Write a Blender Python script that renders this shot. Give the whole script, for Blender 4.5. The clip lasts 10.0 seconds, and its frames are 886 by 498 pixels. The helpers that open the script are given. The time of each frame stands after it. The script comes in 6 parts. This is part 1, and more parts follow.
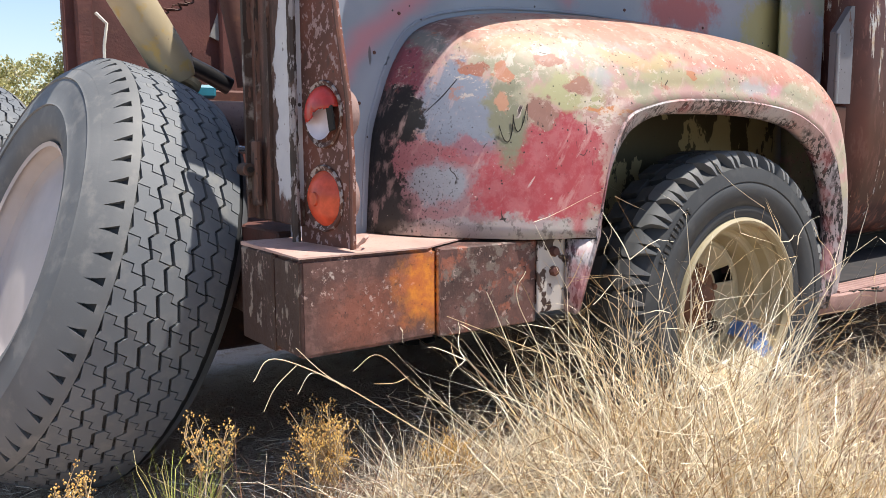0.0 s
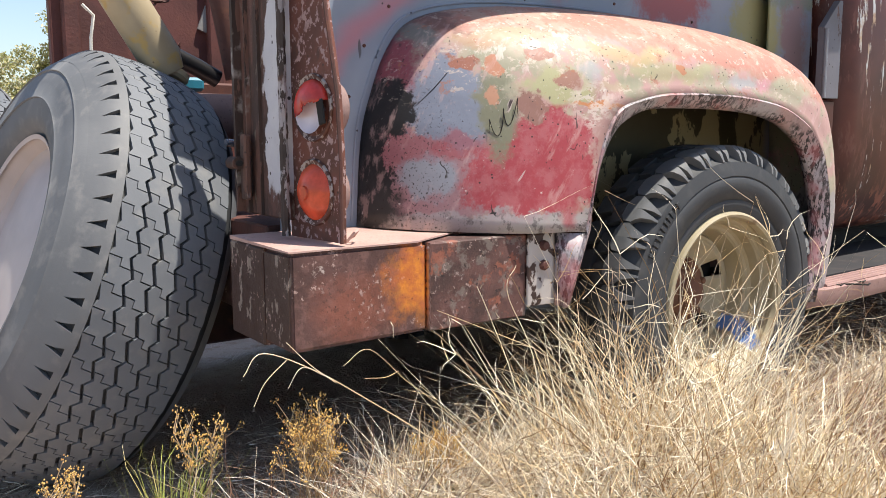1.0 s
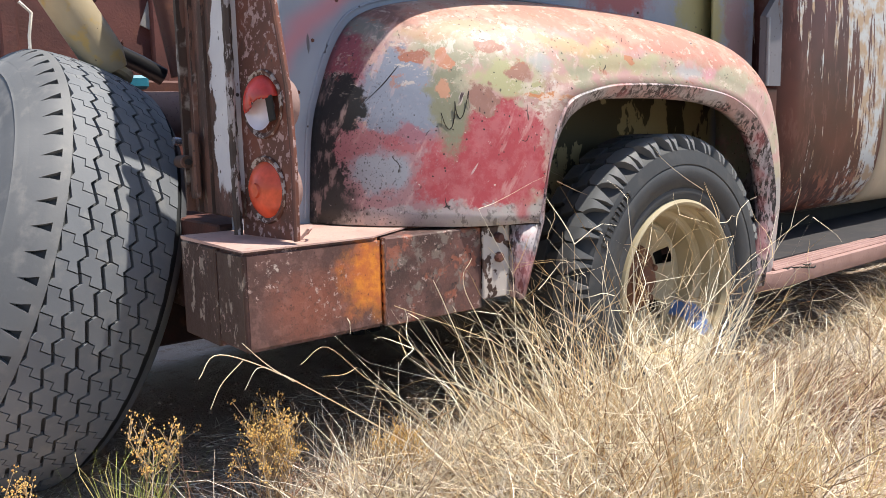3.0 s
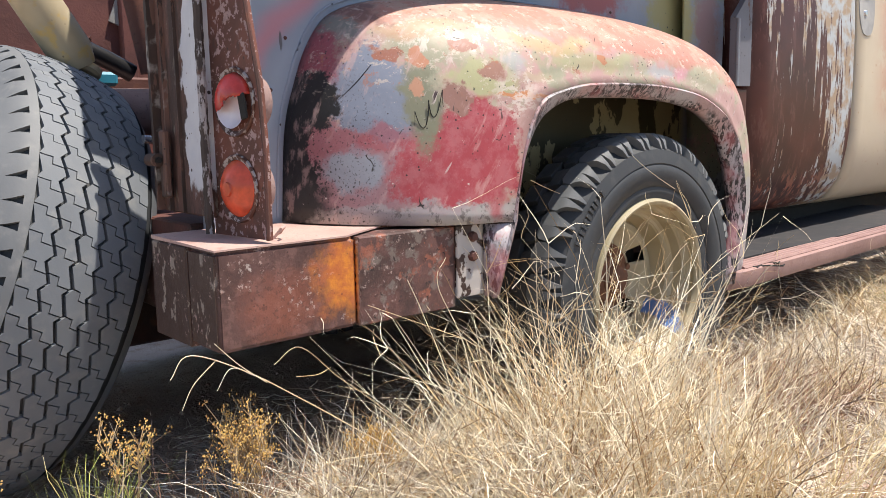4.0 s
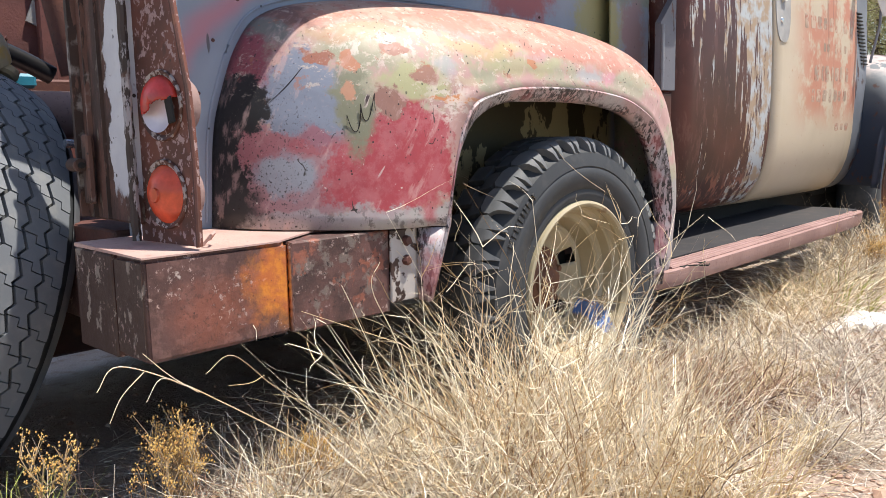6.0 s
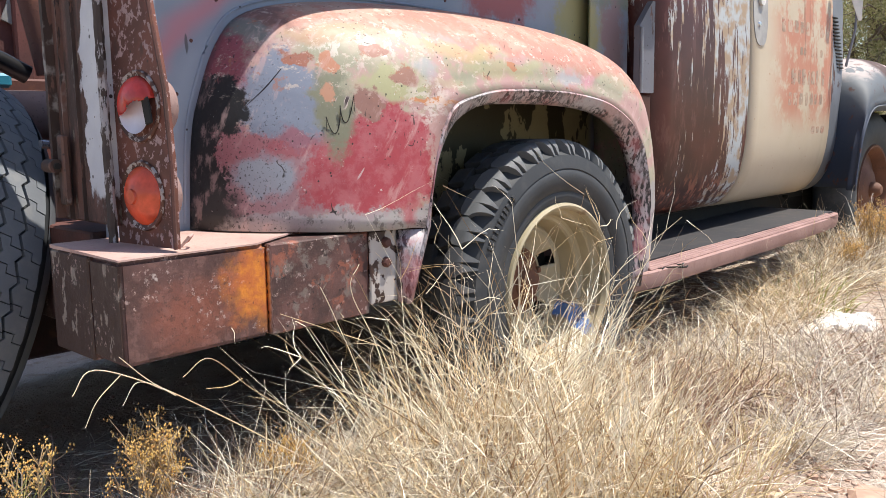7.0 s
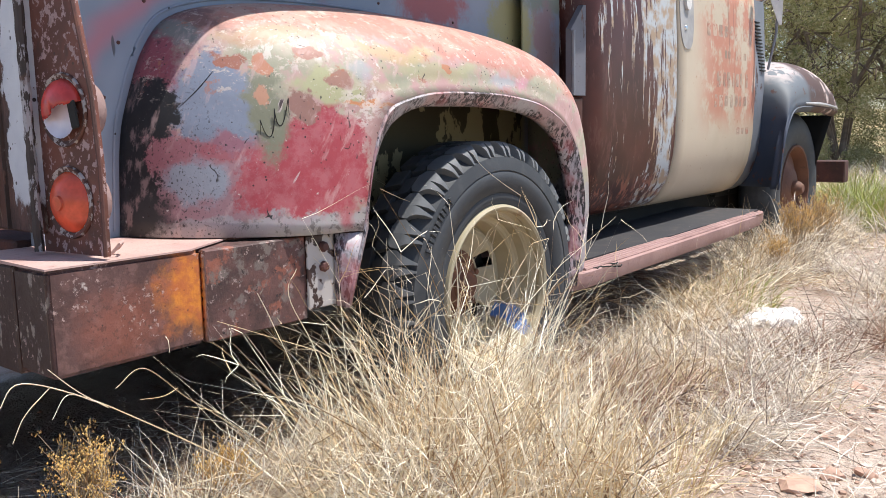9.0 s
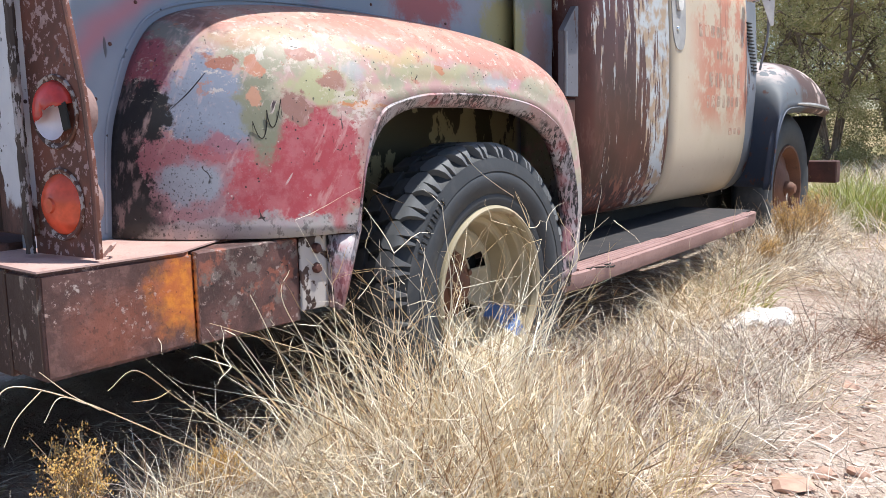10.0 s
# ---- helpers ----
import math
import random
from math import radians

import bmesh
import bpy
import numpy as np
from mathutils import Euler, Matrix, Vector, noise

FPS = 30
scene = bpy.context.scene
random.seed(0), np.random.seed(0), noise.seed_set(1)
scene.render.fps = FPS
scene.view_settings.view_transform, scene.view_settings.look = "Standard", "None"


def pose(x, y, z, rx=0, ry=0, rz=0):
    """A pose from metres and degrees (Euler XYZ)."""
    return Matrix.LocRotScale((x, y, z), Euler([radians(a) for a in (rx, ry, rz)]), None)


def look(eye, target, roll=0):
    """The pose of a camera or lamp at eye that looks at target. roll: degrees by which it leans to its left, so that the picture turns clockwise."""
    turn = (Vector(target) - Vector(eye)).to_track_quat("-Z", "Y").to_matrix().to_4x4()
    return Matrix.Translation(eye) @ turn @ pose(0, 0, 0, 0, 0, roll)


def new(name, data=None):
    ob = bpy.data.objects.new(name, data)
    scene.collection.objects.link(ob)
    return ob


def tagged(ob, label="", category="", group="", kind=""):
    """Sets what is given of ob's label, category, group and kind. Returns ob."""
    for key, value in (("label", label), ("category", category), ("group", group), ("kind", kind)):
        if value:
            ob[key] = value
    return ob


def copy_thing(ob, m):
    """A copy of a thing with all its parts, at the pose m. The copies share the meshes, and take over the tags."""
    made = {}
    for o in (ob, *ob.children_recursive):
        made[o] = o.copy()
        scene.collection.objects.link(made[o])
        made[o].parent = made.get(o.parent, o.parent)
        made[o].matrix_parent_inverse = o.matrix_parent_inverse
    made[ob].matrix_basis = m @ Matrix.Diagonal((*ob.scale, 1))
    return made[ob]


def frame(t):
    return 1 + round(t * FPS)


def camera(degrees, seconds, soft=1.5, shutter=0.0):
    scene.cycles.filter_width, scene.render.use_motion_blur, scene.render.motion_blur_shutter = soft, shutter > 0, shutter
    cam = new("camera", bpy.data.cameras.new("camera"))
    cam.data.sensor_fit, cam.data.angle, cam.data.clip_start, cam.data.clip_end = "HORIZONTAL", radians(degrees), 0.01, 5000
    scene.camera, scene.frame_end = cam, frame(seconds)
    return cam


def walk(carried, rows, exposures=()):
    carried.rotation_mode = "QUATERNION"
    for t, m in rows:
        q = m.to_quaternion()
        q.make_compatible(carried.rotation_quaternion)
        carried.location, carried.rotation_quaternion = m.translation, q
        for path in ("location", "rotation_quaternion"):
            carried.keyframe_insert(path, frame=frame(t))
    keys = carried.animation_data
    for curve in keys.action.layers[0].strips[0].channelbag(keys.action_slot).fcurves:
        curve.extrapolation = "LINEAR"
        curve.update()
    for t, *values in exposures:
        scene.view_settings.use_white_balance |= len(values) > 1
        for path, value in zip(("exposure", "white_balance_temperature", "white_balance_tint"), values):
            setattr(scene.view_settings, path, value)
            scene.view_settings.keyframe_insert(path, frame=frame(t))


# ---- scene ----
# the truck points along +x, its near flank faces -y; the rear wheel stands at the origin
cam = camera(55.0, 10.0, soft=0.5)
PATH = [
    (0.0, pose(-1.7766, -1.2902, 0.8002, 82.686, 0.310, -34.362)),
    (0.5, pose(-1.7782, -1.2859, 0.7995, 82.573, 0.127, -34.843)),
    (1.0, pose(-1.7788, -1.2859, 0.8020, 82.215, 0.184, -35.164)),
    (1.5, pose(-1.7787, -1.2852, 0.8008, 82.075, 0.488, -35.839)),
    (2.0, pose(-1.7793, -1.2854, 0.8042, 81.812, 0.768, -36.645)),
    (2.5, pose(-1.7793, -1.2838, 0.8028, 81.781, 1.134, -37.606)),
    (4.0, pose(-1.7795, -1.2759, 0.8044, 81.568, 1.031, -40.346)),
    (4.5, pose(-1.7800, -1.2750, 0.8059, 81.568, 0.997, -41.625)),
    (5.0, pose(-1.7806, -1.2732, 0.8064, 81.574, 1.018, -43.049)),
    (5.5, pose(-1.7814, -1.2701, 0.8052, 81.634, 1.080, -44.228)),
    (7.0, pose(-1.7785, -1.2713, 0.8092, 81.688, 0.789, -46.278)),
    (7.5, pose(-1.7788, -1.2695, 0.8088, 81.717, 0.747, -47.393)),
    (8.0, pose(-1.7786, -1.2679, 0.8070, 81.772, 0.856, -48.899)),
    (8.5, pose(-1.7789, -1.2671, 0.8079, 81.766, 0.909, -50.080)),
    (9.0, pose(-1.7796, -1.2651, 0.8069, 81.858, 1.124, -50.705)),
    (9.5, pose(-1.7799, -1.2658, 0.8077, 81.859, 1.154, -50.992)),
    (10.0, pose(-1.7789, -1.2659, 0.8074, 81.907, 1.212, -51.154)),
]
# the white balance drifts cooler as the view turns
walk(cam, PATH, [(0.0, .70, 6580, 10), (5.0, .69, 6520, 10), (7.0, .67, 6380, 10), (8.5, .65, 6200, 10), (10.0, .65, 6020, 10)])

# ---- world, sun, exposure ----
SUN_EL, SUN_AZ = 71.0, -50.0          # degrees; azimuth from +x towards +y
world = bpy.data.worlds.new("sky")
scene.world = world
world.use_nodes = True
wn = world.node_tree
wn.nodes.clear()
w_out = wn.nodes.new("ShaderNodeOutputWorld")
w_bg = wn.nodes.new("ShaderNodeBackground")
w_sky = wn.nodes.new("ShaderNodeTexSky")
w_sky.sky_type = "NISHITA"
w_sky.sun_disc = False
w_sky.sun_elevation = radians(SUN_EL)
w_sky.sun_rotation = radians(90.0 - SUN_AZ)
w_bg.inputs["Strength"].default_value = 0.12
wn.links.new(w_sky.outputs[0], w_bg.inputs["Color"])
wn.links.new(w_bg.outputs[0], w_out.inputs["Surface"])
sun_dir = Vector((math.cos(radians(SUN_EL)) * math.cos(radians(SUN_AZ)),
                  math.cos(radians(SUN_EL)) * math.sin(radians(SUN_AZ)), math.sin(radians(SUN_EL))))
sun = new("sun", bpy.data.lights.new("sun", "SUN"))
sun.data.energy = 4.9
sun.data.angle = radians(0.53)
sun.data.color = (1.0, 0.935, 0.83)
sun.matrix_world = look(sun_dir * 30, (0, 0, 0))


# ---- node helpers ----
class Mat:
    """A node material with short helpers; coordinates are the object's own, in metres."""

    def __init__(self, name, rough=0.6, metal=0.0, spec=0.5):
        self.m = bpy.data.materials.new(name)
        self.m.use_nodes = True
        self.t = self.m.node_tree
        self.bsdf = self.t.nodes["Principled BSDF"]
        self.bsdf.inputs["Roughness"].default_value = rough
        self.bsdf.inputs["Metallic"].default_value = metal
        self.bsdf.inputs["Specular IOR Level"].default_value = spec
        self.pos = self.t.nodes.new("ShaderNodeTexCoord").outputs["Object"]
        self.rag = None

    def put(self, sock, v):
        if isinstance(v, bpy.types.NodeSocket):
            self.t.links.new(v, sock)
        elif isinstance(v, (tuple, list)) and len(v) == 3 and sock.type == "RGBA":
            sock.default_value = (*v, 1.0)
        else:
            sock.default_value = v

    def math(self, op, a, b=0.0, clamp=False):
        n = self.t.nodes.new("ShaderNodeMath")
        n.operation, n.use_clamp = op, clamp
        self.put(n.inputs[0], a)
        self.put(n.inputs[1], b)
        return n.outputs[0]

    def vec(self, op, a, b=(0, 0, 0)):
        n = self.t.nodes.new("ShaderNodeVectorMath")
        n.operation = op
        self.put(n.inputs[0], a)
        if op == "SCALE":
            self.put(n.inputs["Scale"], b)
        else:
            self.put(n.inputs[1], b)
        return n.outputs["Value"] if op in ("LENGTH", "DISTANCE", "DOT_PRODUCT") else n.outputs[0]

    def noise(self, scale, detail=4.0, rough=0.55, at=None, stretch=None, seed=0.0):
        p = at or self.pos
        if stretch:
            p = self.vec("MULTIPLY", p, stretch)
        if seed:
            p = self.vec("ADD", p, (seed, seed * 1.7, -seed))
        n = self.t.nodes.new("ShaderNodeTexNoise")
        self.put(n.inputs["Vector"], p)
        n.inputs["Scale"].default_value = scale
        n.inputs["Detail"].default_value = detail
        n.inputs["Roughness"].default_value = rough
        return n.outputs["Fac"]

    def noise_color(self, scale, detail=3.0):
        n = self.t.nodes.new("ShaderNodeTexNoise")
        self.put(n.inputs["Vector"], self.pos)
        n.inputs["Scale"].default_value = scale
        n.inputs["Detail"].default_value = detail
        return n.outputs["Color"]

    def voronoi(self, scale, feature="F1", at=None):
        n = self.t.nodes.new("ShaderNodeTexVoronoi")
        n.feature = feature
        self.put(n.inputs["Vector"], at or self.pos)
        n.inputs["Scale"].default_value = scale
        return n.outputs["Distance"]

    def step(self, v, lo, hi):
        n = self.t.nodes.new("ShaderNodeMapRange")
        n.interpolation_type = "SMOOTHSTEP"
        self.put(n.inputs[0], v)
        flip = lo > hi
        n.inputs[1].default_value, n.inputs[2].default_value = (hi, lo) if flip else (lo, hi)
        n.inputs[3].default_value, n.inputs[4].default_value = (1.0, 0.0) if flip else (0.0, 1.0)
        return n.outputs[0]

    def mix(self, fac, a, b):
        n = self.t.nodes.new("ShaderNodeMix")
        n.data_type = "RGBA"
        self.put(n.inputs[0], fac)
        self.put(n.inputs[6], a)
        self.put(n.inputs[7], b)
        return n.outputs[2]

    def mixf(self, fac, a, b):
        n = self.t.nodes.new("ShaderNodeMix")
        self.put(n.inputs[0], fac)
        self.put(n.inputs[2], a)
        self.put(n.inputs[3], b)
        return n.outputs[0]

    def axis(self, k, at=None):
        n = self.t.nodes.new("ShaderNodeSeparateXYZ")
        self.put(n.inputs[0], at or self.pos)
        return n.outputs[k]

    def blob(self, at, c, r, soft=0.12):
        """1 inside an ellipsoid about c with radii r, 0 outside, in coordinates at."""
        d = self.vec("SUBTRACT", at, c)
        d = self.vec("LENGTH", self.vec("DIVIDE", d, r))
        if self.rag is None:
            n = self.noise(26, 9, 0.72, seed=31.0)
            self.rag = self.math("MULTIPLY", self.math("SUBTRACT", n, 0.5), 1.9)
        return self.step(self.math("ADD", d, self.rag), 1.0 + soft, 1.0 - soft)

    def warp(self, scale, amount, detail=4.0):
        d = self.vec("SUBTRACT", self.noise_color(scale, detail), (0.5, 0.5, 0.5))
        return self.vec("ADD", self.pos, self.vec("SCALE", d, amount))

    def random(self):
        return self.t.nodes.new("ShaderNodeObjectInfo").outputs["Random"]

    def island(self):
        return self.t.nodes.new("ShaderNodeNewGeometry").outputs["Random Per Island"]

    def done(self, color, bump=None, strength=0.3, dist=0.01, rough=None, metal=None):
        self.put(self.bsdf.inputs["Base Color"], color)
        if rough is not None:
            self.put(self.bsdf.inputs["Roughness"], rough)
        if metal is not None:
            self.put(self.bsdf.inputs["Metallic"], metal)
        if bump is not None:
            n = self.t.nodes.new("ShaderNodeBump")
            n.inputs["Strength"].default_value = strength
            n.inputs["Distance"].default_value = dist
            self.put(n.inputs["Height"], bump)
            self.t.links.new(n.outputs[0], self.bsdf.inputs["Normal"])
        return self.m


def plain(name, color, rough=0.6, metal=0.0, spread=0.25, scale=18.0, bump=0.15):
    """One surface colour with stains and fine relief."""
    k = Mat(name, rough, metal)
    a = k.noise(scale, 5)
    b = k.noise(scale * 0.18, 3, seed=3.1)
    f = k.math("ADD", k.math("MULTIPLY", a, 0.5), k.math("MULTIPLY", b, 0.5))
    dark = tuple(c * (1 - spread) for c in color)
    light = tuple(min(1, c * (1 + spread)) for c in color)
    return k.done(k.mix(k.step(f, 0.3, 0.7), dark, light), a, bump, 0.004)


RUST = (0.105, 0.042, 0.028)
RUST_RED = (0.17, 0.055, 0.035)
RUST_ORANGE = (0.42, 0.13, 0.025)


def rusty(name, a=RUST, b=RUST_RED, c=RUST_ORANGE, amount=0.35, rough=0.72):
    k = Mat(name, rough)
    n1, n2, n3 = k.noise(5, 6), k.noise(26, 6, seed=2.0), k.noise(120, 3, seed=5.0)
    col = k.mix(k.step(n1, 0.38, 0.62), a, b)
    col = k.mix(k.math("MULTIPLY", k.step(n2, 0.56, 0.72), amount), col, c)
    col = k.mix(k.math("MULTIPLY", k.step(n3, 0.62, 0.7), 0.5), col, tuple(x * 0.35 for x in a))
    return k.done(col, k.math("ADD", n2, n3), 0.35, 0.003)


def fender_mat():
    """Old paint in many sprayed colours, worn to primer and rust."""
    k = Mat("fender_paint", 0.42)
    w = k.warp(8, 0.11, 5)
    w2 = k.warp(26, 0.05, 8)
    fine, grain = k.noise(70, 4), k.noise(220, 2, seed=1.0)
    col = k.mix(k.step(k.noise(6, 6, 0.7), 0.42, 0.6), (0.31, 0.30, 0.215), (0.41, 0.34, 0.265))
    col = k.mix(k.step(k.noise(9, 8, 0.7, seed=4.0), 0.45, 0.56), col, (0.43, 0.27, 0.25))
    z, x = k.axis(2, w), k.axis(0, w)
    # sun-bleached red oxide along the crown, falling towards the front
    line = k.math("ADD", z, k.math("MULTIPLY", k.math("MAXIMUM", x, -0.45), 0.16))
    line = k.math("ADD", line, k.math("MULTIPLY", k.math("SUBTRACT", k.noise(22, 8, 0.7, seed=6.0), 0.5), 0.09))
    col = k.mix(k.step(line, 0.915, 0.945), col, (0.42, 0.20, 0.155))
    col = k.mix(k.math("MULTIPLY", k.step(k.noise(12, 8, 0.7, seed=7.0), 0.48, 0.56), k.step(line, 0.93, 0.96)), col, (0.42, 0.275, 0.215))
    bleach = k.math("MULTIPLY", k.step(k.noise(34, 8, 0.75, stretch=(1, 1, .6), seed=8.5), 0.52, 0.56), k.blob(w, (-.64, .03, .965), (.13, .2, .05), 0.5))
    col = k.mix(k.math("MULTIPLY", bleach, .75), col, (0.6, 0.54, 0.48))
    def patch(c, r, color, at=w, soft=0.15, much=1.0):
        nonlocal col
        f = k.blob(at, c, r, soft)
        col = k.mix(f if much == 1.0 else k.math("MULTIPLY", f, much), col, color)
    # lower flank in crimson and pink
    RED = k.mix(k.step(k.noise(17, 8, 0.75, seed=27.0), 0.44, 0.6), (0.33, 0.045, 0.06), (0.38, 0.10, 0.115))
    patch((-.80, .10, .73), (.20, .20, .13), (0.31, 0.175, 0.195), w, 0.3)
    patch((-.66, .0, .72), (.15, .2, .085), RED)
    patch((-.62, -.02, .79), (.085, .2, .06), RED)
    patch((-.86, .14, .77), (.05, .2, .05), (0.31, 0.085, 0.105), w2, .25, .6)
    # grey-blue primer
    patch((-.80, .09, .865), (.088, .15, .088), (0.195, 0.22, 0.285), w, 0.12)
    patch((-.835, .09, .715), (.045, .15, .04), (0.28, 0.30, 0.35), w2, 0.3)
    patch((-.795, .06, .775), (.035, .15, .03), (0.33, 0.055, 0.07), w2, 0.2, .6)
    # chalky foot
    foot = k.step(k.math("ADD", k.axis(2, w2), k.math("MULTIPLY", k.math("SUBTRACT", k.noise(20, 8, 0.7, seed=23.0), 0.5), 0.09)), 0.650, 0.640)
    col = k.mix(k.math("MULTIPLY", foot, 0.8), col, (0.33, 0.31, 0.32))
    smut = k.math("MULTIPLY", k.step(k.noise(34, 8, 0.75, stretch=(1, 1, .8), seed=33.0), 0.55, 0.6), k.step(k.axis(2, w2), 0.655, 0.63))
    col = k.mix(k.math("MULTIPLY", smut, 0.7), col, (0.09, 0.075, 0.075))
    patch((-.585, -.02, .66), (.03, .1, .045), RED, w2, 0.4, 0.8)
    # olive and yellow
    patch((-.725, .04, .84), (.032, .12, .085), (0.185, 0.185, 0.125), w2, 0.3)
    patch((-.60, -.01, .89), (.07, .12, .03), (0.36, 0.35, 0.2), w, 0.3)
    patch((-.69, .06, .99), (.09, .12, .02), (0.38, 0.25, 0.16), w, 0.4)
    patch((-.03, -.03, .915), (.05, .1, .018), (0.36, 0.385, 0.40), w2, 0.5, 0.8)
    patch((.05, -.03, .913), (.035, .1, .018), (0.52, 0.27, 0.3), w2, 0.4)
    patch((-.28, -.02, .93), (.16, .12, .016), (0.36, 0.34, 0.2), w, 0.5, 0.8)
    patch((-.40, 0, .965), (.12, .12, .018), (0.45, 0.34, 0.17), w, 0.5, 0.7)
    patch((.15, -.02, .90), (.09, .12, .03), (0.33, 0.34, 0.24), w, 0.5, 0.7)
    patch((-.52, .0, .925), (.03, .1, .02), (0.32, 0.34, 0.37), w2, 0.5, 0.6)
    patch((-.46, -.01, .895), (.04, .1, .01), (0.42, 0.36, 0.24), w2, 0.5, 0.6)
    # bare scabs of rust and old filler
    for c, r, colr in (((-.659, 0, .853), (.027, .1, .035), (0.25, 0.13, 0.105)), ((-.767, .08, .94), (.022, .1, .018), (0.3, 0.12, 0.08)),
                       ((-.572, 0, .905), (.03, .1, .02), (0.3, 0.16, 0.12)), ((-.633, .01, .957), (.035, .1, .013), (0.33, 0.17, 0.13)),
                       ((-.721, .05, .936), (.017, .1, .02), (0.44, 0.2, 0.12)), ((-.727, .03, .871), (.012, .1, .02), (0.42, 0.22, 0.14)),
                       ((-.50, 0, .86), (.07, .1, .007), (0.5, 0.22, 0.1)), ((-.53, .04, .985), (.02, .1, .015), (0.55, 0.35, 0.26)),
                       ((-.25, 0, .94), (.02, .1, .005), (0.43, 0.2, 0.11))):
        patch(c, r, colr, w2, 0.12)
    # pale streaks beside the arch paint in its bright glints
    glint = k.math("MULTIPLY", k.step(k.noise(40, 6, 0.7, stretch=(.8, .8, 1.3), seed=71.0), .47, .53), k.blob(w2, (-.515, -.02, .855), (.055, .1, .04), .5))
    col = k.mix(k.math("MULTIPLY", glint, .75), col, (0.62, 0.54, 0.49))
    # shaded neck in maroon, brown and grey-green
    patch((-.84, .22, .95), (.07, .08, .10), (0.27, 0.07, 0.09), w, 0.3)
    patch((-.76, .2, 1.03), (.05, .08, .04), (0.19, 0.1, 0.085), w, 0.3)
    patch((-.80, .2, 1.0), (.02, .08, .035), (0.19, 0.19, 0.17), w2, 0.3)
    # overspray of black dots thinning away from the tail
    near = k.step(k.math("ADD", x, k.math("MULTIPLY", k.axis(2), 0.12)), -.66, -.80)
    dots = k.math("MULTIPLY", k.step(k.noise(190, 3, 0.6, seed=41.0), 0.60, 0.63), near)
    col = k.mix(k.math("MULTIPLY", dots, 0.85), col, (0.02, 0.018, 0.02))
    bare = k.math("MULTIPLY", k.step(k.noise(120, 5, 0.7, seed=43.0), 0.60, 0.63), k.step(x, -.6, -.8))
    col = k.mix(k.math("MULTIPLY", bare, 0.3), col, (0.36, 0.28, 0.3))
    # scorched black near the tail
    patch((-.872, .20, .85), (.036, .10, .060), (0.010, 0.010, 0.012), w2, 0.1)
    patch((-.905, .22, .73), (.024, .12, .125), (0.010, 0.010, 0.012), w2, 0.1)
    patch((-.905, .2, .65), (.04, .09, .045), (0.03, 0.03, 0.032), w2, 0.5)
    # slanting scuffs
    diag = k.vec("ADD", k.vec("MULTIPLY", k.pos, (0.0, 1.0, 0.0)), k.vec("MULTIPLY", (1.0, 0.0, 0.35), k.vec("DOT_PRODUCT", k.pos, (0.72, 0.0, -0.69))))
    diag = k.vec("ADD", diag, k.vec("MULTIPLY", (0.12, 0.0, 0.3), k.vec("DOT_PRODUCT", k.pos, (0.69, 0.0, 0.72))))
    scuff = k.math("MULTIPLY", k.step(k.noise(34, 6, 0.65, at=diag, seed=25.0), 0.54, 0.66), k.step(k.noise(8, 2, seed=26.0), 0.42, 0.52))
    col = k.mix(k.math("MULTIPLY", scuff, 0.4), col, (0.58, 0.4, 0.38))
    # chalky flecks and short scratches over the crown
    top = k.step(k.axis(2), .84, .90)
    fleck = k.math("MULTIPLY", k.step(k.noise(42, 7, 0.78, stretch=(.7, .7, 1.2), seed=51.0), 0.575, 0.60), top)
    col = k.mix(k.math("MULTIPLY", fleck, .6), col, (0.6, 0.5, 0.42))
    rusts = k.math("MULTIPLY", k.step(k.noise(27, 7, 0.75, seed=53.0), 0.60, 0.625), top)
    col = k.mix(k.math("MULTIPLY", rusts, .7), col, (0.36, 0.15, 0.09))
    # chips, scratches and pin holes
    chip = k.step(k.noise(48, 6, 0.7, seed=9.0), 0.655, 0.675)
    col = k.mix(k.math("MULTIPLY", chip, 0.75), col, (0.62, 0.6, 0.56))
    pits = k.math("MULTIPLY", k.step(k.voronoi(75), 0.16, 0.11), k.step(k.noise(7, 4, seed=12.0), 0.46, 0.56))
    col = k.mix(pits, col, (0.02, 0.016, 0.015))
    crack = k.math("MULTIPLY", k.step(k.math("ABSOLUTE", k.math("SUBTRACT", k.noise(15, 2, 0.5, seed=15.0), 0.5)), 0.010, 0.005),
                   k.step(k.noise(16, 2, seed=17.0), 0.66, 0.69))
    runs = k.math("MULTIPLY", k.step(k.noise(60, 4, 0.6, stretch=(1, 1, .3), seed=19.0), 0.66, 0.68), k.step(k.noise(7, 2, seed=21.0), 0.52, 0.6))
    col = k.mix(k.math("MULTIPLY", runs, 0.8), col, (0.03, 0.025, 0.024))
    col = k.mix(crack, col, (0.02, 0.016, 0.015))
    # short slanting scores, dark with a pale burr beside them
    score = k.noise(26, 3, 0.6, at=k.vec("MULTIPLY", diag, (1.0, 1.0, .35)), seed=61.0)
    zone = k.step(k.noise(13, 2, seed=63.0), 0.55, 0.60)
    col = k.mix(k.math("MULTIPLY", k.math("MULTIPLY", k.step(score, .655, .665), zone), .7), col, (0.52, 0.42, 0.41))
    col = k.mix(k.math("MULTIPLY", k.step(score, .675, .682), zone), col, (0.05, 0.03, 0.032))
    hgt = k.math("ADD", k.math("MULTIPLY", fine, 0.3), k.math("MULTIPLY", k.noise(13, 3, seed=20.0), 1.2))
    hgt = k.math("SUBTRACT", hgt, k.math("MULTIPLY", chip, 0.15))
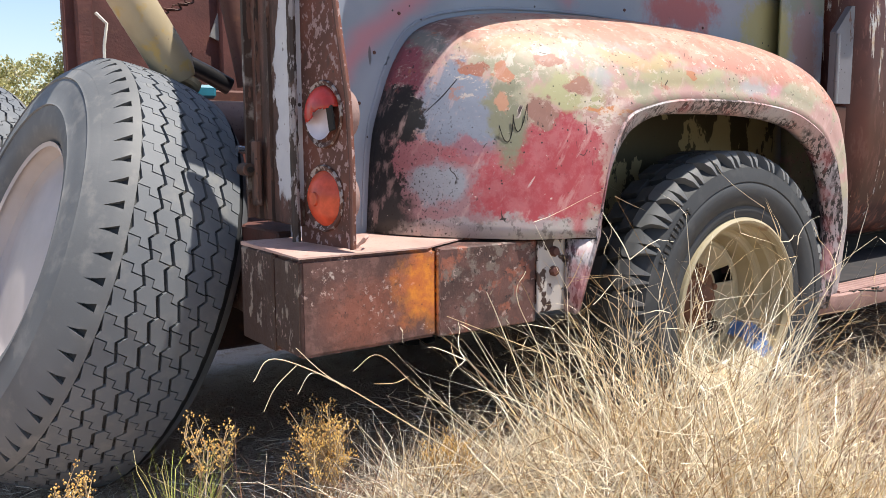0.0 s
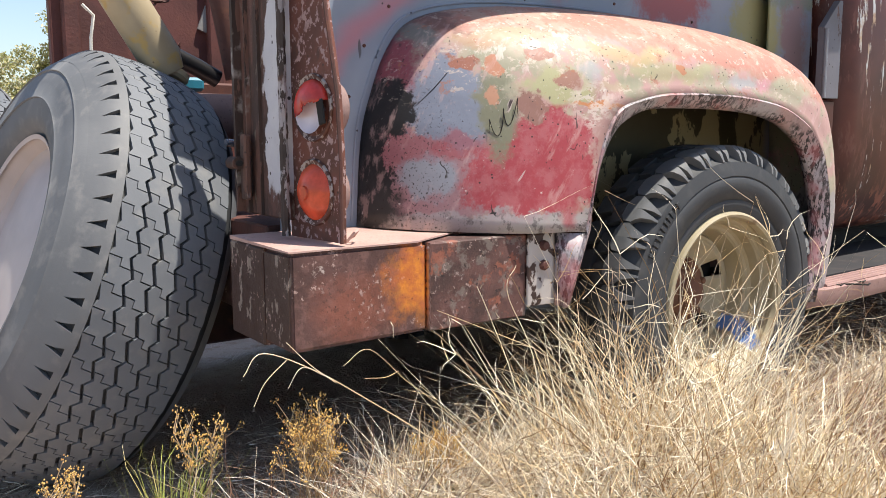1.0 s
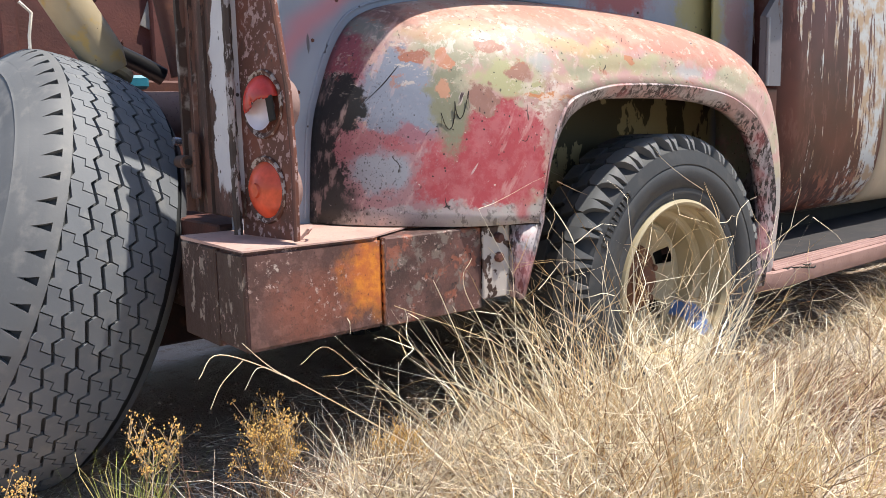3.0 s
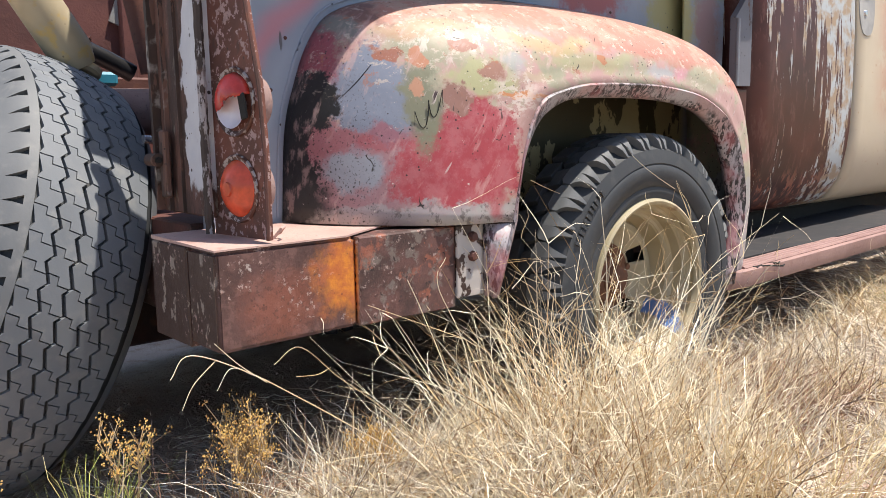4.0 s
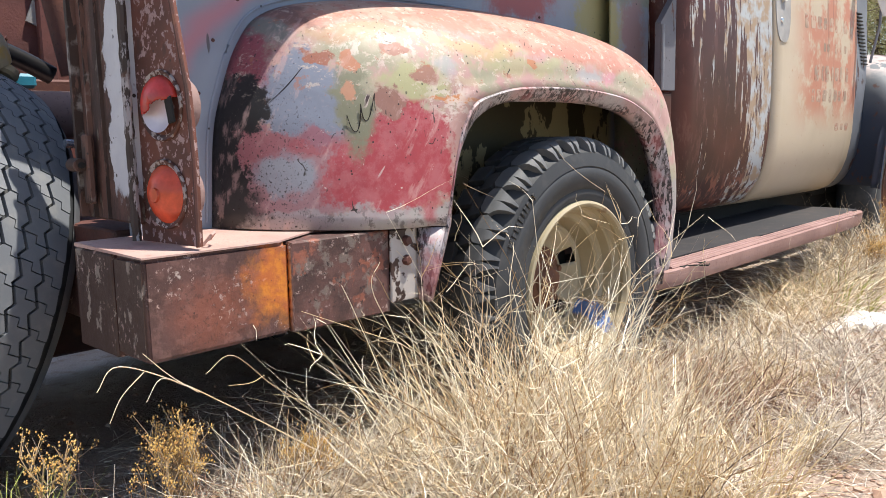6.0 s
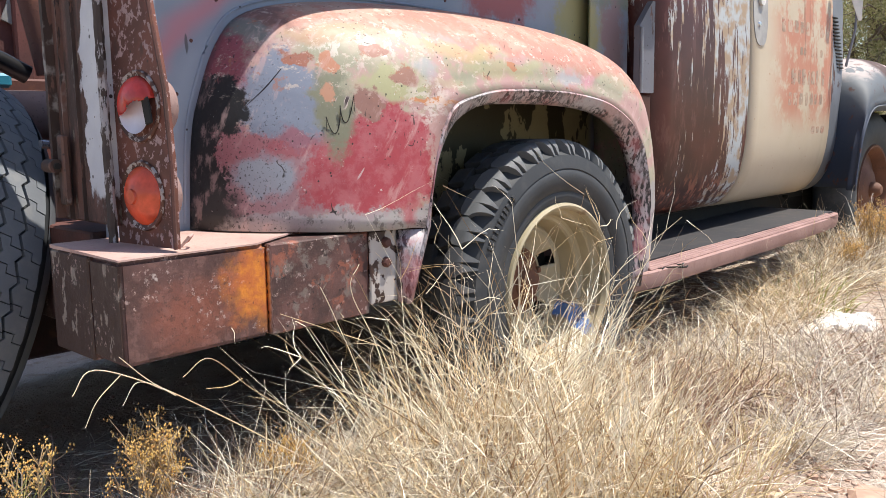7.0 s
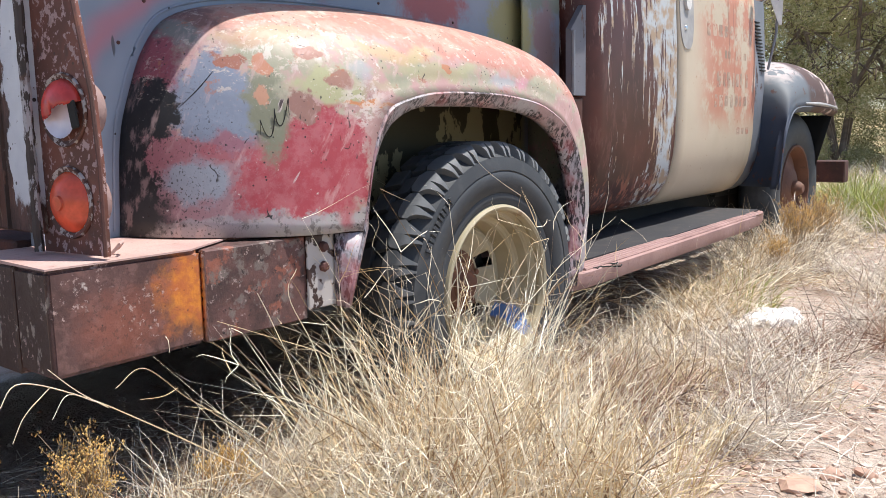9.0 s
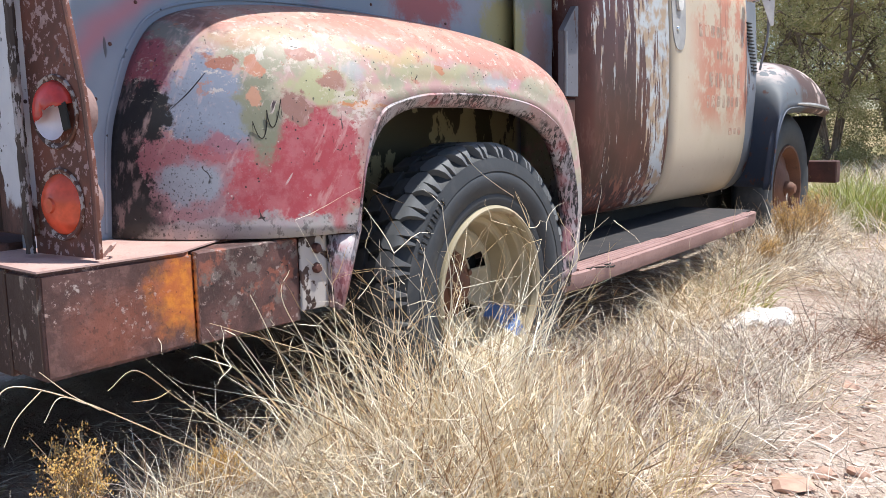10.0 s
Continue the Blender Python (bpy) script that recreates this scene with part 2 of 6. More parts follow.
    return k.done(col, hgt, 0.22, 0.006, k.math("ADD", 0.44, k.math("MULTIPLY", fine, 0.25)))


def lip_mat():
    """Pink lip worn through to black with upright scratches."""
    k = Mat("lip_paint", 0.5)
    n = k.noise(10, 4)
    col = k.mix(k.step(n, 0.4, 0.6), (0.41, 0.28, 0.28), (0.38, 0.35, 0.37))
    scr = k.noise(105, 6, 0.7, stretch=(1.0, 1.0, 0.3))
    much = k.step(k.noise(9, 5, 0.65, seed=3.0), 0.36, 0.5)
    col = k.mix(k.math("MULTIPLY", k.step(scr, 0.475, 0.52), much), col, (0.025, 0.02, 0.022))
    col = k.mix(k.math("MULTIPLY", k.step(k.noise(14, 5, seed=5.0), 0.52, 0.65), 0.5), col, (0.4, 0.11, 0.12))
    return k.done(col, scr, 0.25, 0.003)


def bed_mat():
    """Pastel spray over the bed side: blue-grey, rose, moss."""
    k = Mat("bed_side_paint", 0.5)
    w = k.warp(5, 0.12, 3)
    w2 = k.warp(24, 0.03, 4)
    col = k.mix(k.step(k.noise(4, 3), 0.35, 0.65), (0.21, 0.245, 0.31), (0.27, 0.29, 0.36))
    def patch(c, r, color, at=w, soft=0.35, much=1.0):
        nonlocal col
        col = k.mix(k.math("MULTIPLY", k.blob(at, c, r, soft), much), col, color)
    # a sprayed rose band that follows the fender, pale blue inside it
    d = k.vec("LENGTH", k.vec("MULTIPLY", k.vec("SUBTRACT", w, (-.52, .25, .72)), (1.0, 0.0, 1.12)))
    band = k.math("MULTIPLY", k.step(d, 0.46, 0.50), k.step(d, 0.56, 0.50))
    inner = k.math("MULTIPLY", k.step(d, 0.38, 0.41), k.step(d, 0.47, 0.43))
    left = k.step(k.axis(0, w), -0.2, -0.45)
    col = k.mix(k.math("MULTIPLY", k.math("MULTIPLY", band, left), 0.85), col, (0.42, 0.17, 0.21))
    col = k.mix(k.math("MULTIPLY", inner, 0.8), col, (0.27, 0.315, 0.39))
    patch((.04, .25, 1.13), (.13, .2, .05), (0.33, 0.09, 0.1))
    patch((-.25, .25, 1.12), (.1, .2, .05), (0.22, 0.26, 0.34))
    patch((.42, .25, 1.10), (.13, .2, .09), (0.29, 0.27, 0.13))
    patch((.60, .25, 1.22), (.2, .2, .07), (0.17, 0.19, 0.16))
    patch((.60, .25, 1.06), (.06, .2, .14), (0.24, 0.16, 0.17))
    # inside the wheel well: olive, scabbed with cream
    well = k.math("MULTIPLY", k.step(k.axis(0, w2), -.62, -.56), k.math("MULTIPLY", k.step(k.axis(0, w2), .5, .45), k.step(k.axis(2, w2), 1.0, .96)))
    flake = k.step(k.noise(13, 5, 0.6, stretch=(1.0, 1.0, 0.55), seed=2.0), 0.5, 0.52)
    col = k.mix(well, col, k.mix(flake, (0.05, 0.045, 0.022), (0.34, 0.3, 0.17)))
    pits = k.math("MULTIPLY", k.step(k.voronoi(38), 0.12, 0.08), k.step(k.noise(9, 3, seed=12.0), 0.52, 0.6))
    col = k.mix(pits, col, (0.03, 0.025, 0.028))
    drip = k.math("MULTIPLY", k.step(k.noise(34, 2, 0.5, stretch=(1.0, 1.0, 0.16), seed=8.0), 0.72, 0.74), 0.8)
    col = k.mix(drip, col, (0.05, 0.045, 0.05))
    return k.done(col, k.noise(50, 4), 0.12, 0.003)


def bumper_mat():
    """Rust-brown steel with an orange stain, scabs and flakes of grey paint."""
    k = Mat("bumper_rust", 0.62)
    w = k.warp(11, 0.05, 4)
    n1, n2, n3 = k.noise(7, 7, 0.65), k.noise(38, 7, 0.65, seed=2.0), k.noise(110, 4, seed=4.0)
    col = k.mix(k.step(n1, 0.38, 0.62), (0.06, 0.028, 0.025), (0.105, 0.05, 0.044))
    col = k.mix(k.math("MULTIPLY", k.step(n2, 0.5, 0.62), 0.45), col, (0.19, 0.1, 0.085))
    st = k.math("MULTIPLY", k.blob(w, (-.93, 0, .535), (.065, .2, .065), 0.5), k.step(k.axis(0), -.905, -.91))
    col = k.mix(k.math("MULTIPLY", st, 0.9), col, k.mix(k.step(n2, 0.4, 0.6), (0.62, 0.21, 0.02), (0.45, 0.12, 0.025)))
    col = k.mix(k.math("MULTIPLY", k.blob(w, (-1.06, 0, .5), (.07, .2, .05), 0.7), 0.35), col, (0.36, 0.1, 0.05))
    fl = k.noise(26, 5, 0.65, stretch=(1.0, 1.0, 0.5), seed=6.0)
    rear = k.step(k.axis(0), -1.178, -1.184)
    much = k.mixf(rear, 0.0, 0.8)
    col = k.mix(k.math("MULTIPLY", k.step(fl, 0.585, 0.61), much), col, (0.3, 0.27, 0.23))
    # rear face darkened under its flakes: its shade is put into the colour
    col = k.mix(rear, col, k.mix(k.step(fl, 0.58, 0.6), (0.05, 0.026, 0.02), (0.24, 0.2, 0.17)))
    scab = k.math("MULTIPLY", k.step(k.noise(75, 6, 0.75, seed=8.0), 0.57, 0.60), k.step(k.noise(12, 3, seed=18.0), 0.5, 0.58))
    col = k.mix(k.math("MULTIPLY", scab, 0.75), col, (0.42, 0.3, 0.27))
    col = k.mix(k.math("MULTIPLY", k.blob(k.warp(40, .03, 4), (-1.13, 0, .572), (.012, .2, .011), 0.15), k.step(n2, .45, .52)), col, (0.4, 0.33, 0.3))
    crust = k.math("MULTIPLY", k.step(k.noise(95, 6, 0.75, seed=28.0), 0.55, 0.58), k.step(k.noise(9, 4, seed=38.0), 0.5, 0.56))
    col = k.mix(k.math("MULTIPLY", crust, 0.45), col, (0.045, 0.02, 0.016))
    pits = k.step(k.voronoi(80), 0.16, 0.1)
    col = k.mix(k.math("MULTIPLY", pits, k.step(n1, 0.5, 0.6)), col, (0.04, 0.02, 0.016))
    col = k.mix(k.math("MULTIPLY", k.step(k.noise(16, 4, seed=13.0), .56, .64), k.math("MULTIPLY", k.step(k.axis(0), -.9, -.86), .7)), col, (0.2, 0.15, 0.12))
    return k.done(col, k.math("ADD", n2, k.math("ADD", k.math("MULTIPLY", n3, 0.25), k.math("MULTIPLY", scab, 1.6))), 0.45, 0.004, k.mixf(k.step(n1, .4, .6), 0.5, 0.7))


def wing_mat():
    """Dark scaly steel with worn olive, rose and orange remnants of paint."""
    k = Mat("bumper_wing_scale", 0.7)
    n1, n2, n3 = k.noise(9, 7, 0.7), k.noise(24, 8, 0.72, seed=2.0), k.noise(70, 6, 0.7, seed=4.0)
    col = k.mix(k.step(n1, 0.4, 0.6), (0.055, 0.028, 0.025), (0.12, 0.055, 0.048))
    col = k.mix(k.math("MULTIPLY", k.step(n2, 0.52, 0.6), 0.8), col, (0.16, 0.13, 0.115))
    col = k.mix(k.math("MULTIPLY", k.step(k.noise(15, 7, 0.7, seed=7.0), 0.56, 0.63), 0.8), col, (0.27, 0.09, 0.055))
    col = k.mix(k.math("MULTIPLY", k.step(n3, 0.60, 0.64), 0.8), col, (0.34, 0.25, 0.23))
    col = k.mix(k.step(k.noise(55, 5, 0.7, seed=9.0), 0.62, 0.65), col, (0.03, 0.018, 0.016))
    return k.done(col, k.math("ADD", n2, n3), 0.4, 0.004)


def flaked(name, under, over, cover=0.5, scale=14.0, stretch=(1, 1, 0.4), rough=0.55, stain=None):
    """Paint over that has flaked away to under, in upright tatters."""
    k = Mat(name, rough)
    n = k.noise(scale, 6, 0.62, stretch=stretch)
    f = k.step(n, cover, cover + 0.025)
    u = k.mix(k.step(k.noise(9, 4, seed=3.0), 0.4, 0.6), under, tuple(c * 0.6 for c in under))
    o = k.mix(k.step(k.noise(5, 4, seed=5.0), 0.35, 0.65), tuple(c * 0.8 for c in over), over)
    col = k.mix(f, u, o)
    if stain:
        col = k.mix(k.math("MULTIPLY", k.step(k.noise(21, 5, seed=8.0), 0.58, 0.7), 0.8), col, stain)
    dots = k.step(k.voronoi(46), 0.13, 0.09)
    col = k.mix(k.math("MULTIPLY", dots, k.step(k.noise(7, 2, seed=6.0), 0.45, 0.6)), col, (0.035, 0.02, 0.016))
    return k.done(col, k.math("ADD", f, k.math("MULTIPLY", k.noise(90, 3), 0.5)), 0.3, 0.002)


def cab_mat():
    """Brown cab paint, peeled in upright streaks to grey-white towards the door."""
    k = Mat("cab_paint", 0.38, 0, 0.3)
    x, z = k.axis(0), k.axis(2)
    base = k.mix(k.step(k.noise(3, 4), 0.35, 0.65), (0.042, 0.014, 0.012), (0.085, 0.027, 0.021))
    base = k.mix(k.math("MULTIPLY", k.step(z, .66, .56), k.step(k.noise(30, 6, .7, stretch=(1, 1, .3), seed=3.0), .50, .57)), base, (0.26, 0.10, 0.065))
    dull = k.step(k.noise(24, 7, 0.7, stretch=(1, 1, .3), seed=15.0), .52, .6)
    base = k.mix(k.math("MULTIPLY", dull, .8), base, (0.11, 0.046, 0.038))
    st = k.noise(34, 7, 0.68, stretch=(1.0, 1.0, 0.12), seed=5.0)
    door = k.step(x, 1.0, 1.34)
    thr = k.math("SUBTRACT", k.math("SUBTRACT", 0.63, k.math("MULTIPLY", door, 0.19)), k.math("MULTIPLY", k.step(z, .85, 1.15), 0.07))
    peel = k.step(k.math("SUBTRACT", st, thr), 0.0, 0.02)
    col = k.mix(peel, base, k.mix(k.step(k.noise(20, 3, seed=8.0), .4, .6), (0.42, 0.45, 0.47), (0.36, 0.27, 0.19)))
    return k.done(col, k.math("ADD", peel, k.math("MULTIPLY", k.noise(60, 3), .3)), 0.2, 0.002, k.mixf(peel, 0.34, 0.65))


def door_mat():
    """Beige door, sun-bleached, with rust wash and worn red signwriting."""
    k = Mat("door_paint", 0.5)
    w = k.warp(14, 0.06, 4)
    col = k.mix(k.step(k.noise(3, 4), 0.3, 0.7), (0.47, 0.39, 0.28), (0.54, 0.455, 0.345))
    wash = k.math("MULTIPLY", k.step(k.noise(7, 7, 0.7, stretch=(1, 1, .8), seed=3.0), 0.42, 0.54), k.math("MULTIPLY", k.step(k.axis(0, w), 1.5, 1.75), k.step(k.axis(2, w), .72, .9)))
    col = k.mix(k.math("MULTIPLY", wash, 0.75), col, (0.45, 0.13, 0.07))
    run = k.math("MULTIPLY", k.step(k.noise(22, 4, stretch=(1, 1, .07), seed=6.0), 0.57, 0.66), k.math("MULTIPLY", k.step(k.axis(2, w), .72, .98), k.step(k.axis(0, w), 1.7, 1.9)))
    col = k.mix(k.math("MULTIPLY", run, 0.6), col, (0.22, 0.10, 0.06))
    spots = k.step(k.noise(40, 5, .65, seed=9.0), 0.66, 0.69)
    col = k.mix(k.math("MULTIPLY", spots, 0.6), col, (0.35, 0.16, 0.07))
    return k.done(col, k.noise(50, 4), 0.1, 0.002)


def front_fender_mat():
    k = Mat("front_fender_paint", 0.62, 0, 0.35)
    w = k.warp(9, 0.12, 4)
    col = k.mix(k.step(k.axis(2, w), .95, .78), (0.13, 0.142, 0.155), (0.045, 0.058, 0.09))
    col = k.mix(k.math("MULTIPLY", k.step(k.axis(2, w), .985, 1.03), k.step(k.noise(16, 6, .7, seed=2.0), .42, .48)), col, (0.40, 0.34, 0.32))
    col = k.mix(k.math("MULTIPLY", k.step(k.axis(0, w), 2.52, 2.6), k.step(k.noise(8, 4), .32, .42)), col, (0.085, 0.05, 0.042))
    col = k.mix(k.math("MULTIPLY", k.step(k.axis(0, w), 2.7, 2.8), k.step(k.noise(14, 5, seed=4.0), .52, .6)), col, (0.5, 0.4, 0.36))
    col = k.mix(k.math("MULTIPLY", k.step(k.noise(20, 5, seed=6.0), .6, .68), .8), col, (0.12, 0.05, 0.035))
    return k.done(col, k.noise(40, 4), 0.15, 0.003)


def rim_mat():
    k = Mat("cream_wheel_paint", 0.42)
    n = k.noise(14, 5)
    col = k.mix(k.step(k.noise(5, 3), .3, .7), (0.34, 0.29, 0.185), (0.45, 0.385, 0.265))
    col = k.mix(k.math("MULTIPLY", k.step(n, 0.58, 0.7), 0.7), col, (0.2, 0.11, 0.06))
    w = k.warp(20, .02, 3)
    col = k.mix(k.blob(w, (.15, .10, -.115), (.022, .09, .05), .15), col, (0.1, 0.19, 0.42))
    return k.done(col, n, 0.15, 0.002)


def rubber(name, a, b, dust, scale=22.0, rough=0.66):
    k = Mat(name, rough)
    n1, n2, n3 = k.noise(scale, 5), k.noise(3.5, 3, seed=2.0), k.noise(160, 2, seed=4.0)
    col = k.mix(k.step(n2, 0.3, 0.7), a, b)
    col = k.mix(k.math("MULTIPLY", k.step(n1, 0.5, 0.72), 0.5), col, dust)
    return k.done(col, k.math("ADD", n1, k.math("MULTIPLY", n3, 0.5)), 0.2, 0.002)


def soil_mat():
    k = Mat("sandy_soil", 0.95)
    n1, n2, n3 = k.noise(2.2, 5), k.noise(16, 6, seed=2.0), k.noise(110, 4, seed=4.0)
    col = k.mix(k.step(n1, 0.35, 0.65), (0.37, 0.275, 0.215), (0.5, 0.40, 0.33))
    col = k.mix(k.math("MULTIPLY", k.step(n2, 0.5, 0.7), 0.6), col, (0.28, 0.18, 0.11))
    col = k.mix(k.math("MULTIPLY", k.step(n3, 0.55, 0.7), 0.6), col, (0.58, 0.48, 0.40))
    far = k.step(k.vec("LENGTH", k.pos), 5.0, 11.0)
    col = k.mix(far, col, k.mix(k.step(k.noise(1.1, 5, seed=9.0), .4, .6), (0.36, 0.26, 0.13), (0.2, 0.18, 0.07)))
    return k.done(col, k.math("ADD", k.math("MULTIPLY", n2, 1.5), n3), 0.8, 0.02)


def blade_mat(name, tones, through_light=0.10, rough=0.42, drift=None):
    k = Mat(name, rough, 0, 0.5)
    i = k.island()
    col = k.mix(k.step(i, 0.20, 0.34), tones[0], tones[1])
    col = k.mix(k.step(i, 0.78, 0.84), col, tones[2])
    if drift:
        col = k.mix(k.math("MULTIPLY", k.step(k.noise(3.2, 4, 0.6, seed=2.0), .42, .62), .45), col, k.mix(i, drift, tuple(c * .6 for c in drift)))
    k.put(k.bsdf.inputs["Base Color"], col)
    tr = k.t.nodes.new("ShaderNodeBsdfTranslucent")
    k.t.links.new(col, tr.inputs["Color"])
    mx = k.t.nodes.new("ShaderNodeMixShader")
    mx.inputs[0].default_value = through_light
    k.t.links.new(k.bsdf.outputs[0], mx.inputs[1])
    k.t.links.new(tr.outputs[0], mx.inputs[2])
    k.t.links.new(mx.outputs[0], k.t.nodes["Material Output"].inputs["Surface"])
    return k.m


def lens_mat(name, color):
    k = Mat(name, 0.25)
    col = k.mix(k.step(k.noise(24, 4), .35, .65), color, tuple(c * 0.6 for c in color))
    return k.done(col, k.noise(60, 2), 0.15, 0.002)


M_FENDER = fender_mat()
M_LIP = lip_mat()
M_BED = bed_mat()
M_BUMPER = bumper_mat()
M_WING = wing_mat()
M_RUST_DARK = rusty("dark_rusty_steel", (0.06, 0.026, 0.02), (0.1, 0.036, 0.028), (0.22, 0.08, 0.035), 0.25)
M_MAROON = rusty("maroon_rusted_plate", (0.085, 0.03, 0.026), (0.13, 0.043, 0.036), (0.2, 0.08, 0.05), 0.3)
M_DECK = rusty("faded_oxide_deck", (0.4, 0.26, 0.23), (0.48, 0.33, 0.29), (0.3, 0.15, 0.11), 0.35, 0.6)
M_BOARD = rusty("oxide_running_board", (0.28, 0.165, 0.145), (0.35, 0.215, 0.19), (0.24, 0.13, 0.11), 0.4, 0.65)
M_PIPE = rusty("faded_pink_pipe", (0.26, 0.17, 0.155), (0.31, 0.21, 0.19), (0.2, 0.1, 0.08), 0.3)
M_TAILPLATE = flaked("tail_plate_paint", (0.15, 0.05, 0.032), (0.40, 0.27, 0.26), 0.555, 80, (1, 1, 0.8), 0.6, (0.06, 0.026, 0.02))
M_BEZEL = flaked("rusted_bezel", (0.11, 0.045, 0.03), (0.42, 0.37, 0.35), 0.52, 60, (1, 1, 1), 0.5)
def post_mat():
    """White paint left as a ragged upright strip on brown, scaly steel."""
    k = Mat("post_paint", 0.6)
    y, z = k.axis(1), k.axis(2)
    rag = k.math("ADD", k.math("MULTIPLY", k.math("SUBTRACT", k.noise(9, 3, 0.6, stretch=(1, 1, .7), seed=2.0), 0.5), 0.11),
                 k.math("MULTIPLY", k.math("SUBTRACT", k.noise(48, 5, 0.7, stretch=(1, 1, .6), seed=7.0), 0.5), 0.045))
    e = k.math("ADD", y, rag)
    low = k.step(k.math("ADD", z, k.math("MULTIPLY", rag, 1.5)), .685, .70)
    white = k.math("MULTIPLY", k.math("MULTIPLY", k.step(e, .243, .239), low), k.step(k.noise(60, 4, 0.7, seed=9.0), .68, .66))
    steel = k.mix(k.step(k.noise(16, 6, 0.7, stretch=(1, 1, .25), seed=4.0), .42, .58), (0.048, 0.026, 0.02), (0.125, 0.06, 0.045))
    steel = k.mix(k.math("MULTIPLY", k.step(k.noise(40, 6, 0.7, stretch=(1, 1, .4), seed=5.0), .58, .64), .7), steel, (0.2, 0.17, 0.13))
    paint = k.mix(k.step(k.noise(6, 4, seed=6.0), .35, .65), (0.5, 0.5, 0.54), (0.62, 0.62, 0.64))
    paint = k.mix(k.math("MULTIPLY", k.step(k.voronoi(42), .17, .12), k.step(k.noise(9, 2, seed=8.0), .42, .52)), paint, (0.03, 0.02, 0.02))
    col = k.mix(white, steel, paint)
    hgt = k.math("ADD", white, k.math("MULTIPLY", k.noise(70, 5, 0.7), 1.0))
    return k.done(col, hgt, 0.45, 0.003, k.mixf(white, 0.75, 0.5))


M_POST = post_mat()
M_SEAM = flaked("seam_scale", (0.05, 0.035, 0.03), (0.34, 0.32, 0.33), 0.52, 45, (1, 1, 0.3), 0.7, (0.1, 0.05, 0.035))
M_POSTRUST = flaked("post_rust", (0.055, 0.03, 0.022), (0.15, 0.075, 0.055), 0.55, 22, (1, 1, 0.2), 0.7, (0.3, 0.27, 0.25))
M_BRACKET = flaked("bracket_paint", (0.06, 0.03, 0.024), (0.5, 0.46, 0.44), 0.45, 22, (1, 1, 0.8))
M_CAB = cab_mat()
M_DOOR = door_mat()
M_FFENDER = front_fender_mat()
M_COWL = flaked("cowl_paint", (0.1, 0.04, 0.03), (0.2, 0.215, 0.245), 0.4, 14)
# darker copy of the cowl grey, so the front post reads as shaded
M_POST_SHADE = flaked("shaded_post_paint", (0.1, 0.045, 0.035), (0.15, 0.15, 0.175), 0.36, 16)
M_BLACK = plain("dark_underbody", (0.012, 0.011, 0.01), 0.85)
M_RUBBER = rubber("sidewall_rubber", (0.032, 0.035, 0.04), (0.045, 0.048, 0.053), (0.075, 0.075, 0.075))
# near-black tone for shade painted on the running board and its grooves
M_BOARD_SHADE = rubber("board_shade_tone", (0.022, 0.022, 0.026), (0.034, 0.032, 0.034), (0.075, 0.06, 0.055))
M_LUG = rubber("lug_rubber", (0.088, 0.094, 0.102), (0.125, 0.13, 0.135), (0.165, 0.16, 0.155))
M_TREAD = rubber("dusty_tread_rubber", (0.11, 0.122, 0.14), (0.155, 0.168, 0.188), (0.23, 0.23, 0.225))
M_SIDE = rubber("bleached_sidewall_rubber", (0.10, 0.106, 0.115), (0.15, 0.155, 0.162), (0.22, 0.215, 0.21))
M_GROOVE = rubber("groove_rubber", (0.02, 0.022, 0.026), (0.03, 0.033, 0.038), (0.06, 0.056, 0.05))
M_RIM = rim_mat()
M_HUB = rusty("rusty_hub", (0.14, 0.06, 0.035), (0.2, 0.09, 0.05), RUST_ORANGE, 0.3)
M_FRIM = rusty("rusty_front_rim", (0.12, 0.05, 0.028), (0.17, 0.075, 0.042), (0.07, 0.038, 0.028), 0.5)
M_DISC = plain("dusty_pink_white_disc", (0.45, 0.4, 0.39), 0.55, 0, 0.15, 7, 0.1)
M_BOOM = flaked("boom_paint", (0.18, 0.12, 0.06), (0.46, 0.38, 0.25), 0.36, 9, (1, 1, 0.6), 0.5, (0.5, 0.34, 0.1))
M_LENS_RED = lens_mat("red_lens", (0.6, 0.05, 0.035))
M_LENS_AMBER = lens_mat("amber_lens", (0.72, 0.1, 0.04))
# pale lilac with little metal stands in for the bowl's reflections
M_REFLECT = plain("bright_reflector", (0.62, 0.58, 0.64), 0.3, 0.1, 0.15, 20, 0.05)
M_CHROME = plain("dull_chrome", (0.6, 0.6, 0.62), 0.25, 0.9, 0.2, 30, 0.1)
M_GREY = plain("grey_primer", (0.33, 0.32, 0.31), 0.55)
M_SIGN = flaked("worn_red_signwriting", (0.49, 0.36, 0.27), (0.42, 0.19, 0.13), 0.53, 60, (1, 1, 0.8), 0.6)
M_BLUE = plain("blue_plastic", (0.03, 0.2, 0.3), 0.4)
M_BLACKTUBE = plain("black_tube", (0.012, 0.012, 0.014), 0.35)
M_WIRE = plain("white_wire", (0.7, 0.68, 0.64), 0.5)
M_GROUND = soil_mat()
M_STRAW = blade_mat("straw_blades", ((0.70, 0.53, 0.31), (0.95, 0.87, 0.69), (0.26, 0.15, 0.07)), drift=(0.60, 0.42, 0.21))
M_GOLDGRASS = blade_mat("golden_blades", ((0.62, 0.48, 0.26), (0.76, 0.63, 0.4), (0.44, 0.31, 0.15)))
M_GREYGRASS = blade_mat("grey_grass_blades", ((0.52, 0.44, 0.35), (0.82, 0.75, 0.64), (0.15, 0.11, 0.085)))
M_LITTER = blade_mat("brown_litter", ((0.22, 0.12, 0.075), (0.34, 0.2, 0.13), (0.1, 0.055, 0.04)))
